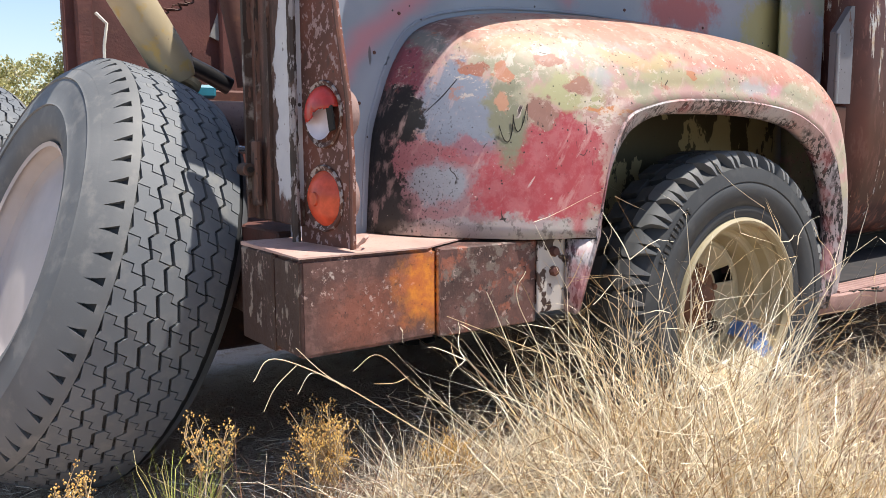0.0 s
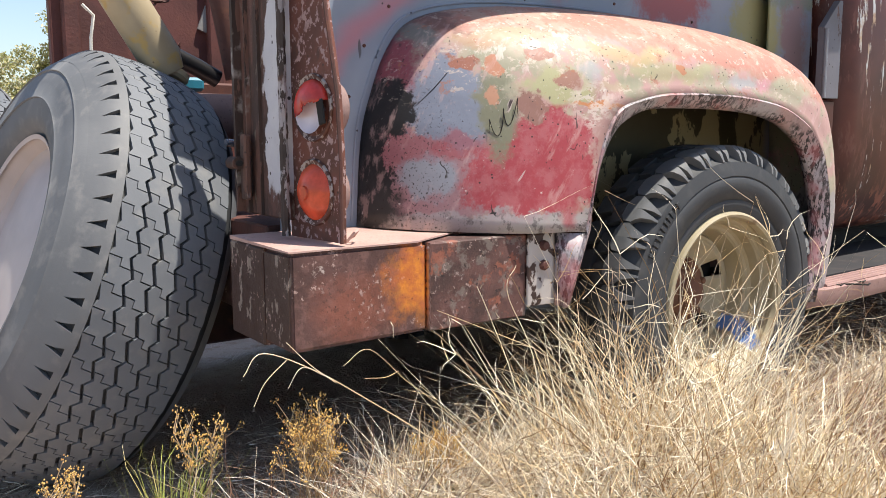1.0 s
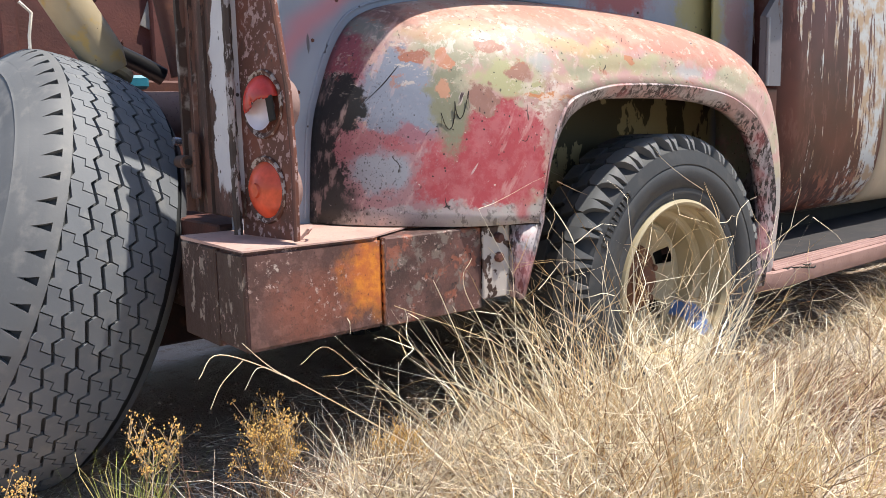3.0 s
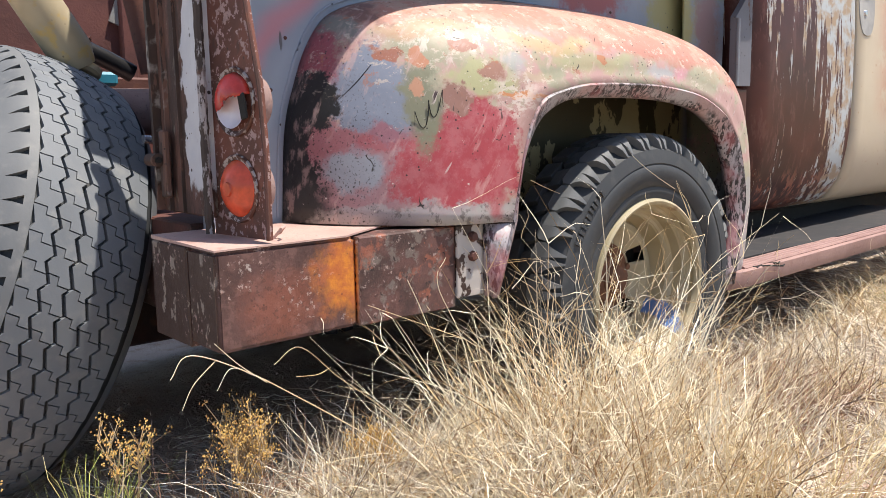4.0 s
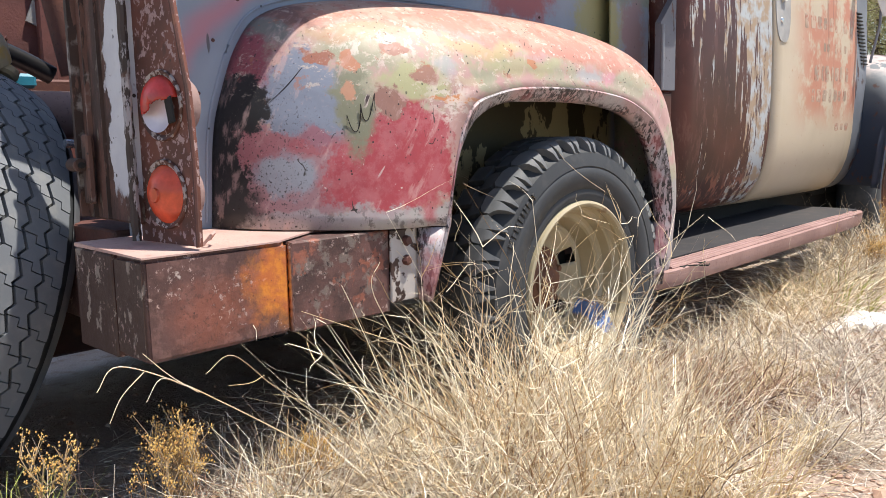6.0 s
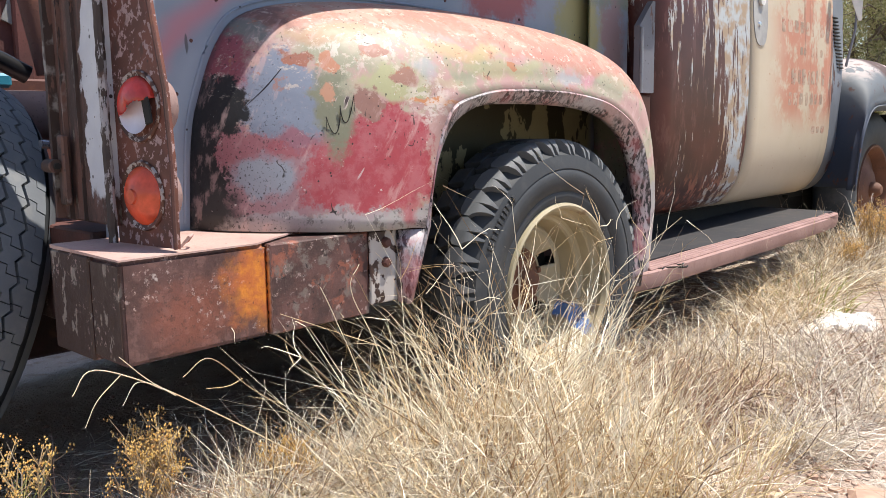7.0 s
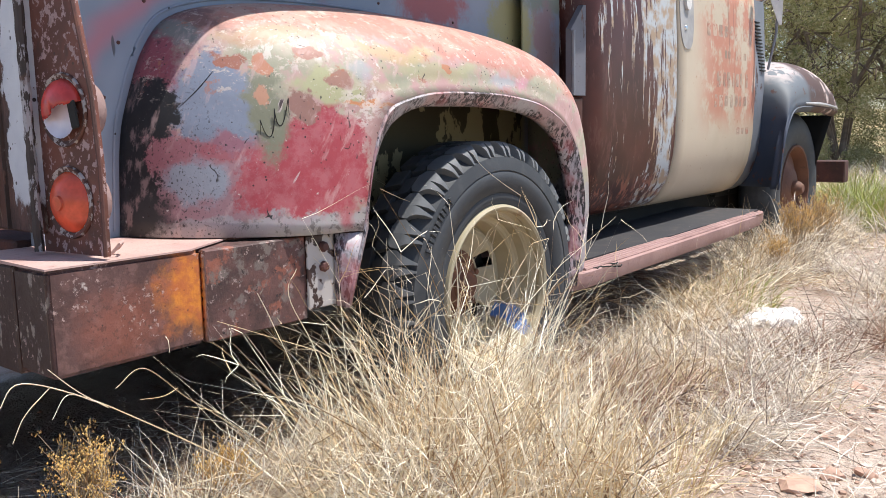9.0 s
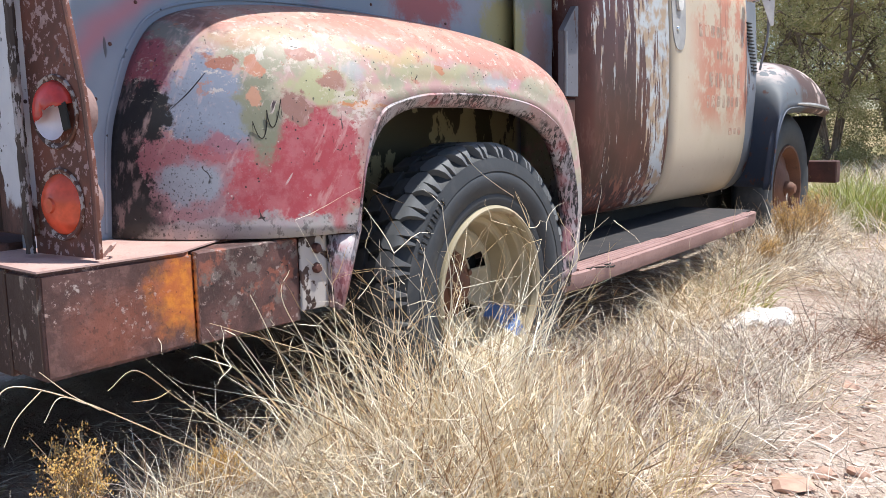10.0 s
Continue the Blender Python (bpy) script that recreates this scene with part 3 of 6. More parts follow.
M_GREEN = blade_mat("green_blades", ((0.26, 0.31, 0.06), (0.38, 0.41, 0.10), (0.48, 0.42, 0.16)))
M_GOLD = blade_mat("golden_seed_heads", ((0.6, 0.36, 0.1), (0.72, 0.48, 0.17), (0.5, 0.27, 0.09)))
M_STEM = blade_mat("weed_stems", ((0.35, 0.24, 0.13), (0.45, 0.33, 0.19), (0.3, 0.2, 0.11)))
M_LEAF = blade_mat("juniper_leaves", ((0.23, 0.23, 0.085), (0.38, 0.36, 0.17), (0.52, 0.45, 0.28)), 0.3)
M_LEAF_PALE = blade_mat("pale_leaves", ((0.28, 0.29, 0.11), (0.43, 0.41, 0.20), (0.54, 0.48, 0.31)), 0.3)
M_BARK = plain("grey_bark", (0.17, 0.13, 0.1), 0.9, 0, 0.4, 20, 0.6)
M_STONE = plain("reddish_stone", (0.42, 0.27, 0.2), 0.9, 0, 0.3, 25, 0.6)
def crust_mat():
    k = Mat("crust_and_pebbles", 0.92)
    i = k.island()
    col = k.mix(k.step(i, 0.2, 0.9), (0.34, 0.22, 0.16), (0.56, 0.44, 0.36))
    return k.done(col, k.noise(150, 4), 0.4, 0.003)


M_CRUST = crust_mat()
M_WHITEROCK = plain("white_rock", (0.8, 0.78, 0.75), 0.85, 0, 0.1, 30, 0.6)


# ---- mesh helpers ----
def part(name, bm, material, parent=None, label="", smooth=35, kind=""):
    """Links a bmesh as one mesh object under a thing or a part."""
    me = bpy.data.meshes.new(name)
    bmesh.ops.recalc_face_normals(bm, faces=bm.faces)
    bm.to_mesh(me)
    bm.free()
    ob = new(name, me)
    me.materials.append(material)
    if smooth:
        me.shade_smooth()
        me.set_sharp_from_angle(angle=radians(smooth))
    ob.parent = parent
    return tagged(ob, label, kind=kind)


def thing(name, label, category, group="", at=None):
    ob = new(name)
    ob.empty_display_size = 0.1
    if at is not None:
        ob.matrix_world = at
    return tagged(ob, label, category, group)


def add_box(bm, lo, hi, bevel=0.0, m=None, seg=1):
    r = bmesh.ops.create_cube(bm, size=1)
    vs = r["verts"]
    lo, hi = Vector(lo), Vector(hi)
    for v in vs:
        v.co = Vector(((lo + hi)[k] / 2 + v.co[k] * (hi - lo)[k] for k in range(3)))
    if m is not None:
        bmesh.ops.transform(bm, matrix=m, verts=vs)
    if bevel:
        es = {e for v in vs for e in v.link_edges}
        bmesh.ops.bevel(bm, geom=list(es), offset=bevel, segments=seg, affect="EDGES", clamp_overlap=True)
    return bm


def box(lo, hi, bevel=0.004, m=None, seg=1):
    return add_box(bmesh.new(), lo, hi, bevel, m, seg)


def add_tube(bm, pts, r, n=10, cap=True):
    pts = [Vector(p) for p in pts]
    rings = []
    for i, p in enumerate(pts):
        d = (pts[min(i + 1, len(pts) - 1)] - pts[max(i - 1, 0)]).normalized()
        e1 = d.cross(Vector((0, 0, 1)) if abs(d.z) < 0.9 else Vector((1, 0, 0))).normalized()
        e2 = d.cross(e1)
        rr = r[i] if isinstance(r, (list, tuple)) else r
        rings.append([bm.verts.new(p + rr * (math.cos(a) * e1 + math.sin(a) * e2)) for a in (2 * math.pi * j / n for j in range(n))])
    for a, b in zip(rings, rings[1:]):
        for j in range(n):
            bm.faces.new((a[j], a[(j + 1) % n], b[(j + 1) % n], b[j]))
    if cap:
        bm.faces.new(rings[0][::-1])
        bm.faces.new(rings[-1])
    return bm


def tube(pts, r, n=12):
    return add_tube(bmesh.new(), pts, r, n)


def lathe(profile, n=64, m=None, closed=False):
    """Turns (radius, offset) points about the y axis; offset runs along y."""
    bm = bmesh.new()
    rings = []
    for j in range(n):
        a = 2 * math.pi * j / n
        rings.append([bm.verts.new((r * math.cos(a), o, r * math.sin(a))) for r, o in profile])
    k = len(profile)
    for j in range(n):
        a, b = rings[j], rings[(j + 1) % n]
        for i in range(k if closed else k - 1):
            bm.faces.new((a[i], a[(i + 1) % k], b[(i + 1) % k], b[i]))
    bmesh.ops.remove_doubles(bm, verts=bm.verts, dist=1e-5)
    if m is not None:
        bm.transform(m)
    return bm


def grid(rows, close=False):
    """A sheet through rows of points."""
    bm = bmesh.new()
    vs = [[bm.verts.new(p) for p in r] for r in rows]
    for a, b in zip(vs, vs[1:]):
        for i in range(len(a) - 1):
            bm.faces.new((a[i], a[i + 1], b[i + 1], b[i]))
    return bm


def spline(pts, n):
    """n points along a Catmull-Rom curve through pts."""
    P = np.array(pts, float)
    P = np.vstack([2 * P[0] - P[1], P, 2 * P[-1] - P[-2]])
    out = []
    for s in np.linspace(0, len(P) - 3 - 1e-9, n):
        i = int(s)
        t = s - i
        a, b, c, d = P[i:i + 4]
        out.append(0.5 * (2 * b + (c - a) * t + (2 * a - 5 * b + 4 * c - d) * t * t + (3 * b - a - 3 * c + d) * t ** 3))
    return out


def solid(ob, thick, offset=1.0):
    md = ob.modifiers.new("thickness", "SOLIDIFY")
    md.thickness, md.offset = thick, offset
    return ob


# ---- ground ----
def sstep(v, a, b):
    t = min(1.0, max(0.0, (v - a) / (b - a)))
    return t * t * (3 - 2 * t)


def ground_z(x, y):
    z = 0.085 - 0.08 * sstep(y, 0.02, 0.5) + 0.03 * max(0.0, min(x, 6.0)) * 0.9
    z += 0.030 * noise.noise((x * 1.1, y * 1.1, 0.3)) + 0.010 * noise.noise((x * 5, y * 5, 1.3))
    r = math.hypot(x, y - 0.5)
    if r > 8:
        z += (r - 8) * 0.012
    return z


def make_ground():
    def axis(lo, hi, a, b, fine):
        out, v = [], a
        while v <= b:
            out.append(v)
            v += fine
        step = fine
        while v < hi:
            out.append(v)
            step *= 1.35
            v += step
        out.append(hi)
        v, step, pre = a - fine, fine, []
        while v > lo:
            pre.append(v)
            step *= 1.35
            v -= step
        return [lo] + pre[::-1] + out
    xs, ys = axis(-400, 400, -2.2, 4.0, 0.045), axis(-400, 400, -2.0, 2.0, 0.045)
    bm = grid([[(x, y, ground_z(x, y)) for y in ys] for x in xs])
    return tagged(part("ground", bm, M_GROUND, None, "sandy desert soil with dry grass litter", 0, "structure"), category="ground")


make_ground()

# ---- the truck ----
truck = thing("tow_truck", "old rusty tow truck in patchwork paint on dry grass", "truck")
BED_Y = 0.25


def section(a, b, y0, y1, ex, n=16):
    """One cross-section of a fender, from the body at a to the crease of its lip at b."""
    pts = []
    for i in range(n + 1):
        th = math.pi / 2 * i / n
        s, c = math.sin(th) ** ex, 1 - max(0.0, math.cos(th)) ** ex
        y = y0 + (y1 - y0) * s - 0.012 * math.sin(math.pi * c) * (1 if i < n else 0)
        pts.append((a[0] + (b[0] - a[0]) * c, y, a[1] + (b[1] - a[1]) * c))
    pts[-1] = (b[0], y1 - 0.013, b[1])
    return pts


def lip_section(b, l, y1):
    dx, dz = l[0] - b[0], l[1] - b[1]
    return [(b[0] + dx * u, y1 + v, b[1] + dz * u) for u, v in ((0, -.013), (.12, -.017), (.35, -.012), (.7, -.003), (1.0, .006), (1.04, .016), (.95, .03))]


REAR_A = [(-.918, .612), (-.905, .787), (-.881, .879), (-.841, .972), (-.78, 1.035), (-.65, 1.07), (-.45, 1.085), (-.20, 1.085),
          (.08, 1.068), (.275, 1.037), (.405, .985), (.475, .905), (.495, .80), (.495, .70), (.48, .57), (.45, .36)]
REAR_B = [(-.549, .60), (-.528, .692), (-.512, .755), (-.491, .807), (-.459, .848), (-.401, .868), (-.295, .885), (-.102, .886),
          (.02, .877), (.118, .861), (.19, .835), (.243, .806), (.285, .765), (.314, .719), (.346, .569), (.300, .355)]
REAR_L = [(-.515, .60), (-.503, .70), (-.480, .755), (-.455, .795), (-.42, .825), (-.354, .849), (-.26, .855), (-.086, .853),
          (.04, .842), (.128, .824), (.19, .795), (.228, .768), (.260, .725), (.283, .675), (.312, .55), (.268, .355)]

# curls of paint that peel from the flank
CURLS = [[(-.748 + .062 * u - .004 * math.sin(15 * u - 1), -.5446 - .575 * (-.748 + .062 * u - .004 * math.sin(15 * u - 1)) + .18 * (.80 + .05 * u), .80 + .055 * u + .021 * math.sin(15 * u + 2 * u * u)) for u in np.linspace(0, 1, 30)],
         [(-.846, .137, .852), (-.818, .115, .885), (-.792, .1, .919)]]


def rear_fender():
    n = 80
    A, B, L = spline(REAR_A, n), spline(REAR_B, n), spline(REAR_L, n)
    rows = [section(A[i], B[i], BED_Y - .002, -0.03, 1.15 - .27 * i / (n - 1)) for i in range(n)]
    for i, r in enumerate(rows):        # shallow dents
        for j, p in enumerate(r[1:-1], 1):
            d = .003 * noise.noise((p[0] * 9, p[1] * 9, p[2] * 9)) + .002 * noise.noise((p[0] * 24, p[1] * 20, p[2] * 24))
            r[j] = (p[0], p[1] + d, p[2] + d * .5)
    ob = part("rear_fender", grid(rows), M_FENDER, truck, "bulging steel fender with sprayed patches of red, grey and olive paint", 60)
    solid(ob, 0.003, -1)
    lip = [lip_section(b, l, -.03) for b, l in zip(B, L)]
    low, tail_rows = [], []
    for t in (1, .66, .33):         # the leg of the lip beside the bumper's end
        low.append([(p[0] - .055 * t, p[1], p[2] - .15 * t) for p in lip[0]])
        c = low[-1][0]
        tail_rows.append([(-.60 + (c[0] + .60) * u, -.008 + (c[1] + .008) * u, c[2]) for u in (0, .25, .5, .75, 1)])
    c = lip[0][0]
    tail_rows.append([(-.60 + (c[0] + .60) * u, -.008 + (c[1] + .008) * u, c[2] - .002) for u in (0, .25, .5, .75, 1)])
    solid(part("fender_tail", grid(tail_rows), M_LIP, ob, "scraped pink tail of the fender beside the bracket", 60), .002, -1)
    solid(part("fender_lip", grid(low + lip), M_LIP, ob, "rolled lip scraped to black and pink", 60), 0.003, -1)
    for pts in CURLS:
        pts = [p for p in spline(pts, 4 * len(pts))]
        part("paint_curl", tube([(p[0], p[1] - .001, p[2]) for p in pts], [.0004 + .0007 * math.sin(math.pi * (i + .5) / len(pts)) for i in range(len(pts))], 5), M_BLACK, ob, "", 0)
    part("fender_bead", tube([(a[0] - .010, BED_Y - .001, a[1] + .010) for a in A[:62]], .003, 8), M_BED, truck)
    # studs along the bed above the bead
    for k in range(2, 60, 6):
        a = A[k]
        part("stud", lathe([(0, -.003), (.003, -.0025), (.004, 0)], 8, pose(a[0] - .035, BED_Y, a[1] + .035)), M_RUST_DARK, truck)


rear_fender()


def bed():
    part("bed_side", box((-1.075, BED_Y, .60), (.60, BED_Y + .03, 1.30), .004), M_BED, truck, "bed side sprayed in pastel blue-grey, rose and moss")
    # unseen board that carries the added rail
    part("bed_side_board", box((-.87, BED_Y, 1.303), (.60, BED_Y + .03, 1.418), .004), M_BED, truck)
    # unseen plate, added overhead to shade the front corner of the bed
    part("shade_wing", box((.42, .0, 1.475), (.72, .285, 1.495), .004), M_RUST_DARK, truck)
    # unseen rail, added to cast shade on the fender's neck and bed side
    part("bed_shade_rail", box((-.87, .02, 1.42), (.60, .285, 1.47), .006), M_RUST_DARK, truck, "unseen overhanging rail added to shade the fender and bed side")
    # unseen deck, outlined to cast the wanted shadow on the leaning tyre
    out = [(-1.067, .312), (.522, .312), (.522, .80), (-1.03, .80)]
    bm = bmesh.new()
    t = [bm.verts.new((x, y, 1.455)) for x, y in out]
    b = [bm.verts.new((x, y, 1.425)) for x, y in out]
    bm.faces.new(t)
    bm.faces.new(b[::-1])
    for i in range(4):
        bm.faces.new((t[i], b[i], b[(i + 1) % 4], t[(i + 1) % 4]))
    part("shade_deck", bm, M_RUST_DARK, truck, "", 0)
    part("far_bed_side", box((-1.23, 1.55, .62), (.56, 1.59, 1.42), .004), M_MAROON, truck, "maroon rusted inner bed side")
    for x in (-1.2, -.75, -.3):
        part("stake_rib", box((x, 1.515, .64), (x + .05, 1.548, 1.42), .006), M_MAROON, truck)
    part("bed_floor", box((-1.10, .285, .56), (.56, 1.545, .62), .004), M_RUST_DARK, truck)
    part("bed_front", box((.525, BED_Y + .035, .625), (.56, 1.545, 1.42), .004), M_RUST_DARK, truck)
    part("chassis_rail", box((-1.06, .55, .40), (3.2, .63, .55), .006), M_RUST_DARK, truck)
    part("chassis_rail", box((-1.06, 1.2, .40), (3.2, 1.28, .55), .006), M_RUST_DARK, truck)
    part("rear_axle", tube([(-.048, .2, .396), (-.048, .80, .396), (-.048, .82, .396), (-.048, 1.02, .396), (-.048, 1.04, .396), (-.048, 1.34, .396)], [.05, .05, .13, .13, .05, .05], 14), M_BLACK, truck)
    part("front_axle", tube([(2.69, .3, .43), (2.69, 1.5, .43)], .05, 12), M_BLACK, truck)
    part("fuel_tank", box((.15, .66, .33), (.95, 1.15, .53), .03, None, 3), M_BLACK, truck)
    # added screen that blocks sunlit ground beyond and keeps the underside dark
    part("far_screen", box((-1.16, 1.60, .06), (3.2, 1.63, 1.0), .01), M_RUST_DARK, truck)


bed()


def bumper():
    bm = bmesh.new()
    for vs in (((-1.185, 0), (-.909, 0), .432, .436, .603),):
        (x0, y0), (x1, y1), b0, b1, top = vs
        o = [bm.verts.new(p) for p in ((x0, y0, b0), (x1, y1, b1), (x1, y1, top), (x0, y0, top), (x0, .11, b0), (x1, .11, b1), (x1, .11, top), (x0, .11, top))]
        for f in ((0, 1, 2, 3), (5, 4, 7, 6), (0, 3, 7, 4), (1, 5, 6, 2), (3, 2, 6, 7), (0, 4, 5, 1)):
            bm.faces.new([o[q] for q in f])
    bmesh.ops.bevel(bm, geom=list(bm.edges), offset=.007, segments=3, affect="EDGES")
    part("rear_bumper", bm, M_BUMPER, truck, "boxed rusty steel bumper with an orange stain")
    part("bumper_wing", box((-.903, .004, .433), (-.665, .09, .6), .003), M_WING, truck, "dark brown welded bumper wing")
    # weld bead on the joint
    part("weld_bead", tube([(-.906 + .0012 * math.sin(k * 2.3), .002, .438 + k * .0065) for k in range(26)], [.0035 + .0012 * (k % 2) for k in range(26)], 6), M_BUMPER, truck, "", 60)
    part("bumper_end", box((-1.186, .112, .425), (-1.075, .262, .602), .003), M_BUMPER, truck, "brown bumper end flaking to grey")
    part("bumper_back", box((-1.10, .265, .425), (-1.06, 1.75, .60), .003), M_BUMPER, truck)
    bm = bmesh.new()
    out = [(-1.186, .0), (-.93, -.001), (-.80, .075), (-.79, .085), (-.80, .092), (-.86, .245), (-1.07, .245), (-1.07, .26), (-1.186, .26)]
    t = [bm.verts.new((x, y, .6065 + .004 * (y > .1))) for x, y in out]
    b = [bm.verts.new((x, y, .6035)) for x, y in out]
    bm.faces.new(t)
    bm.faces.new(b[::-1])
    for q in range(len(out)):
        r = (q + 1) % len(out)
        bm.faces.new((t[q], b[q], b[r], t[r]))
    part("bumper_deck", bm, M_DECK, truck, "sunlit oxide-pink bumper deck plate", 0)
    # white bracket with slotted holes at the fender end
    br = part("bumper_bracket", box((-.668, -.004, .452), (-.590, .003, .6), .002), M_BRACKET, truck, "white flaking bracket with two bolts")
    for z in (.575, .535):
        part("bolt", lathe([(0, -.012), (.008, -.011), (.011, -.006), (.011, 0)], 8, pose(-.628, -.004, z)), M_RUST_DARK, br)
    # loose metal scrap beside the tail plate
    part("wire_scrap", tube([(-1.06, .03, .612), (-1.05, .02, .628), (-1.035, .035, .630), (-1.035, .05, .618), (-1.05, .05, .613)], .003, 6), M_DECK, truck)


bumper()


def lug_tyre(w, R=.385):
    """A mud-and-snow tyre: dark carcass, grey chunky shoulder lugs, two inner rows of blocks. The outer face looks to -y."""
    prof = [(.212, .045), (.216, .02), (.24, .008), (.252, .012), (.256, .006), (.29, .0), (.305, .001), (.308, .004), (.311, .001), (.33, .004), (.345, .008), (.350, .022),
            (R - .022, .040), (R - .018, .07), (R - .017, .10), (R - .018, .13), (R - .02, .166), (.35, .19), (.30, .2), (.24, .19), (.212, .16)]
    ty = part("tyre", lathe(prof, 90), M_RUBBER, w, "worn tyre with chunky shoulder lugs", 50)
    bm, inner = bmesh.new(), bmesh.new()
    N = 32
    for j in range(N):
        a0 = 2 * math.pi * j / N
        d = 2 * math.pi / N
        # a lug in two halves, parted by a slit that closes towards the tread
        for ring in ([(.347, .006, .30, .37), (.366, .013, .25, .41), (R - .005, .026, .17, .465), (R, .036, .10, .497), (R, .046, .02, .499), (R, .070, .05, .499), (R, .080, .28, .499)],
                     [(.347, .006, .57, .64), (.366, .013, .565, .70), (R - .005, .026, .525, .79), (R, .036, .503, .88), (R, .046, .501, .985), (R, .070, .501, .95), (R, .080, .501, .78)]):
            top = [[bm.verts.new((r * math.cos(a0 + u * d), o, r * math.sin(a0 + u * d))) for u in (u0, u1)] for r, o, u0, u1 in ring]
            low = [[bm.verts.new(((r - .018) * math.cos(a0 + u * d), o + .010, (r - .018) * math.sin(a0 + u * d))) for u in (u0, u1)] for r, o, u0, u1 in ring]
            for k in range(len(top) - 1):
                bm.faces.new((top[k][0], top[k][1], top[k + 1][1], top[k + 1][0]))
                bm.faces.new((top[k][0], top[k + 1][0], low[k + 1][0], low[k][0]))
                bm.faces.new((top[k][1], low[k][1], low[k + 1][1], top[k + 1][1]))
            bm.faces.new((top[0][0], low[0][0], low[0][1], top[0][1]))
            bm.faces.new((top[-1][0], top[-1][1], low[-1][1], low[-1][0]))
        for o0, o1, sh in ((.082, .112, .3), (.122, .165, .0)):
            q = [(o0, sh), (o0, sh + .7), (o1, sh + .85), (o1, sh + .15)]
            t = [inner.verts.new((R * math.cos(a0 + u * d), o, R * math.sin(a0 + u * d))) for o, u in q]
            b = [inner.verts.new(((R - .016) * math.cos(a0 + u * d), o, (R - .016) * math.sin(a0 + u * d))) for o, u in q]
            inner.faces.new(t)
            for k in range(4):
                inner.faces.new((t[k], b[k], b[(k + 1) % 4], t[(k + 1) % 4]))
    part("tread", bm, M_LUG, ty, "", 30, "stuff")
    # inner blocks take the darker rubber to carry the fender's shade
    part("inner_tread", inner, M_RUBBER, ty, "", 30, "stuff")
    return ty


def rear_wheel():
    w = thing("rear_wheel", "", "")
    w.parent = truck
    w.matrix_world = pose(-.048, -.035, .3962) @ Matrix.Scale(.973, 4)
    ty = lug_tyre(w)
    # raised moulded marks, as bars along the sidewall
    for k in range(11):
        a = radians(155 - k * 2.5)
        m = Matrix.Rotation(-a, 4, "Y") @ pose(.325, .001, 0)
        part("moulded_mark", box((-.009, -.0025, -.0042), (.009, .004, .0035 + .001 * (k % 3)), .001, m), M_RUBBER, ty)
    part("rim", lathe([(.224, .022), (.2215, .008), (.2155, .004), (.209, .008), (.2055, .022), (.211, .032), (.211, .038), (.204, .046), (.197, .047), (.193, .052), (.190, .078), (.184, .084), (.177, .086), (.173, .092), (.171, .128), (.166, .142), (.163, .142),
                       (.160, .136), (.155, .129), (.148, .130)], 72), M_RIM, w, "cream painted dished steel rim", 22)
    # the disc, with hand holes cut through
    bm = bmesh.new()
    rr = [(.148, .130), (.140, .134), (.128, .146), (.116, .158), (.105, .166), (.092, .168)]
    n = 70
    vs = [[bm.verts.new((r * math.cos(2 * math.pi * j / n), o, r * math.sin(2 * math.pi * j / n))) for j in range(n)] for r, o in rr]
    for i in range(len(rr) - 1):
        for j in range(n):
            if 1 <= i <= 3 and (j % 14) in (3, 4, 5, 6):
                continue
            bm.faces.new((vs[i][j], vs[i][(j + 1) % n], vs[i + 1][(j + 1) % n], vs[i + 1][j]))
    solid(part("wheel_disc", bm, M_RIM, w, "cream disc with hand holes", 45), .004, -1)
    part("brake_drum", lathe([(0, .18), (.14, .18), (.165, .186), (.165, .2), (0, .2)], 40), M_BLACK, w)
    hub = part("hub", lathe([(0, .108), (.03, .108), (.040, .114), (.045, .128), (.062, .136), (.068, .152), (.095, .160), (.095, .175)], 32), M_HUB, w, "rusty axle hub", 40)
    for k in range(6):
        a = 2 * math.pi * k / 6 + .3
        part("wheel_nut", lathe([(0, -.018), (.008, -.018), (.010, -.014), (.010, 0)], 6, pose(.08 * math.cos(a), .160, .08 * math.sin(a))), M_HUB, hub)
    copy_thing(w, pose(-.048, 1.55, .3962, 0, 0, 180))


def front_wheel():
    w = thing("front_wheel", "", "")
    w.parent = truck
    w.matrix_world = pose(2.69, .08, .465)
    R = .385
    prof = [(.212, .045), (.216, .02), (.24, .008), (.29, .0), (.33, .004), (.355, .014), (R - .008, .034), (R, .07), (R, .12), (R - .008, .15), (.33, .18), (.24, .18), (.212, .15)]
    part("tyre", lathe(prof, 72), M_RUBBER, w, "smooth worn front tyre", 50)
    part("rim", lathe([(.222, .02), (.218, .008), (.209, .010), (.2, .03), (.19, .07), (.16, .06), (.12, .05), (.10, .03), (.06, .02), (0, .018)], 48), M_FRIM, w, "rust-brown front rim", 40)
    part("hub_cap", lathe([(0, -.03), (.02, -.028), (.035, -.01), (.04, .02)], 24), M_FRIM, w)


rear_wheel()
front_wheel()

CAB_SECTION = [(.470, .33), (.478, .285), (.50, .243), (.53, .215), (.57, .19), (.62, .172), (.68, .16), (.75, .152), (.9, .148), (1.1, .15), (1.3, .16), (1.45, .175)]


def cab_y(z):
    for (z0, y0), (z1, y1) in zip(CAB_SECTION, CAB_SECTION[1:]):
        if z <= z1:
            return y0 + (y1 - y0) * (z - z0) / (z1 - z0)
    return CAB_SECTION[-1][1]


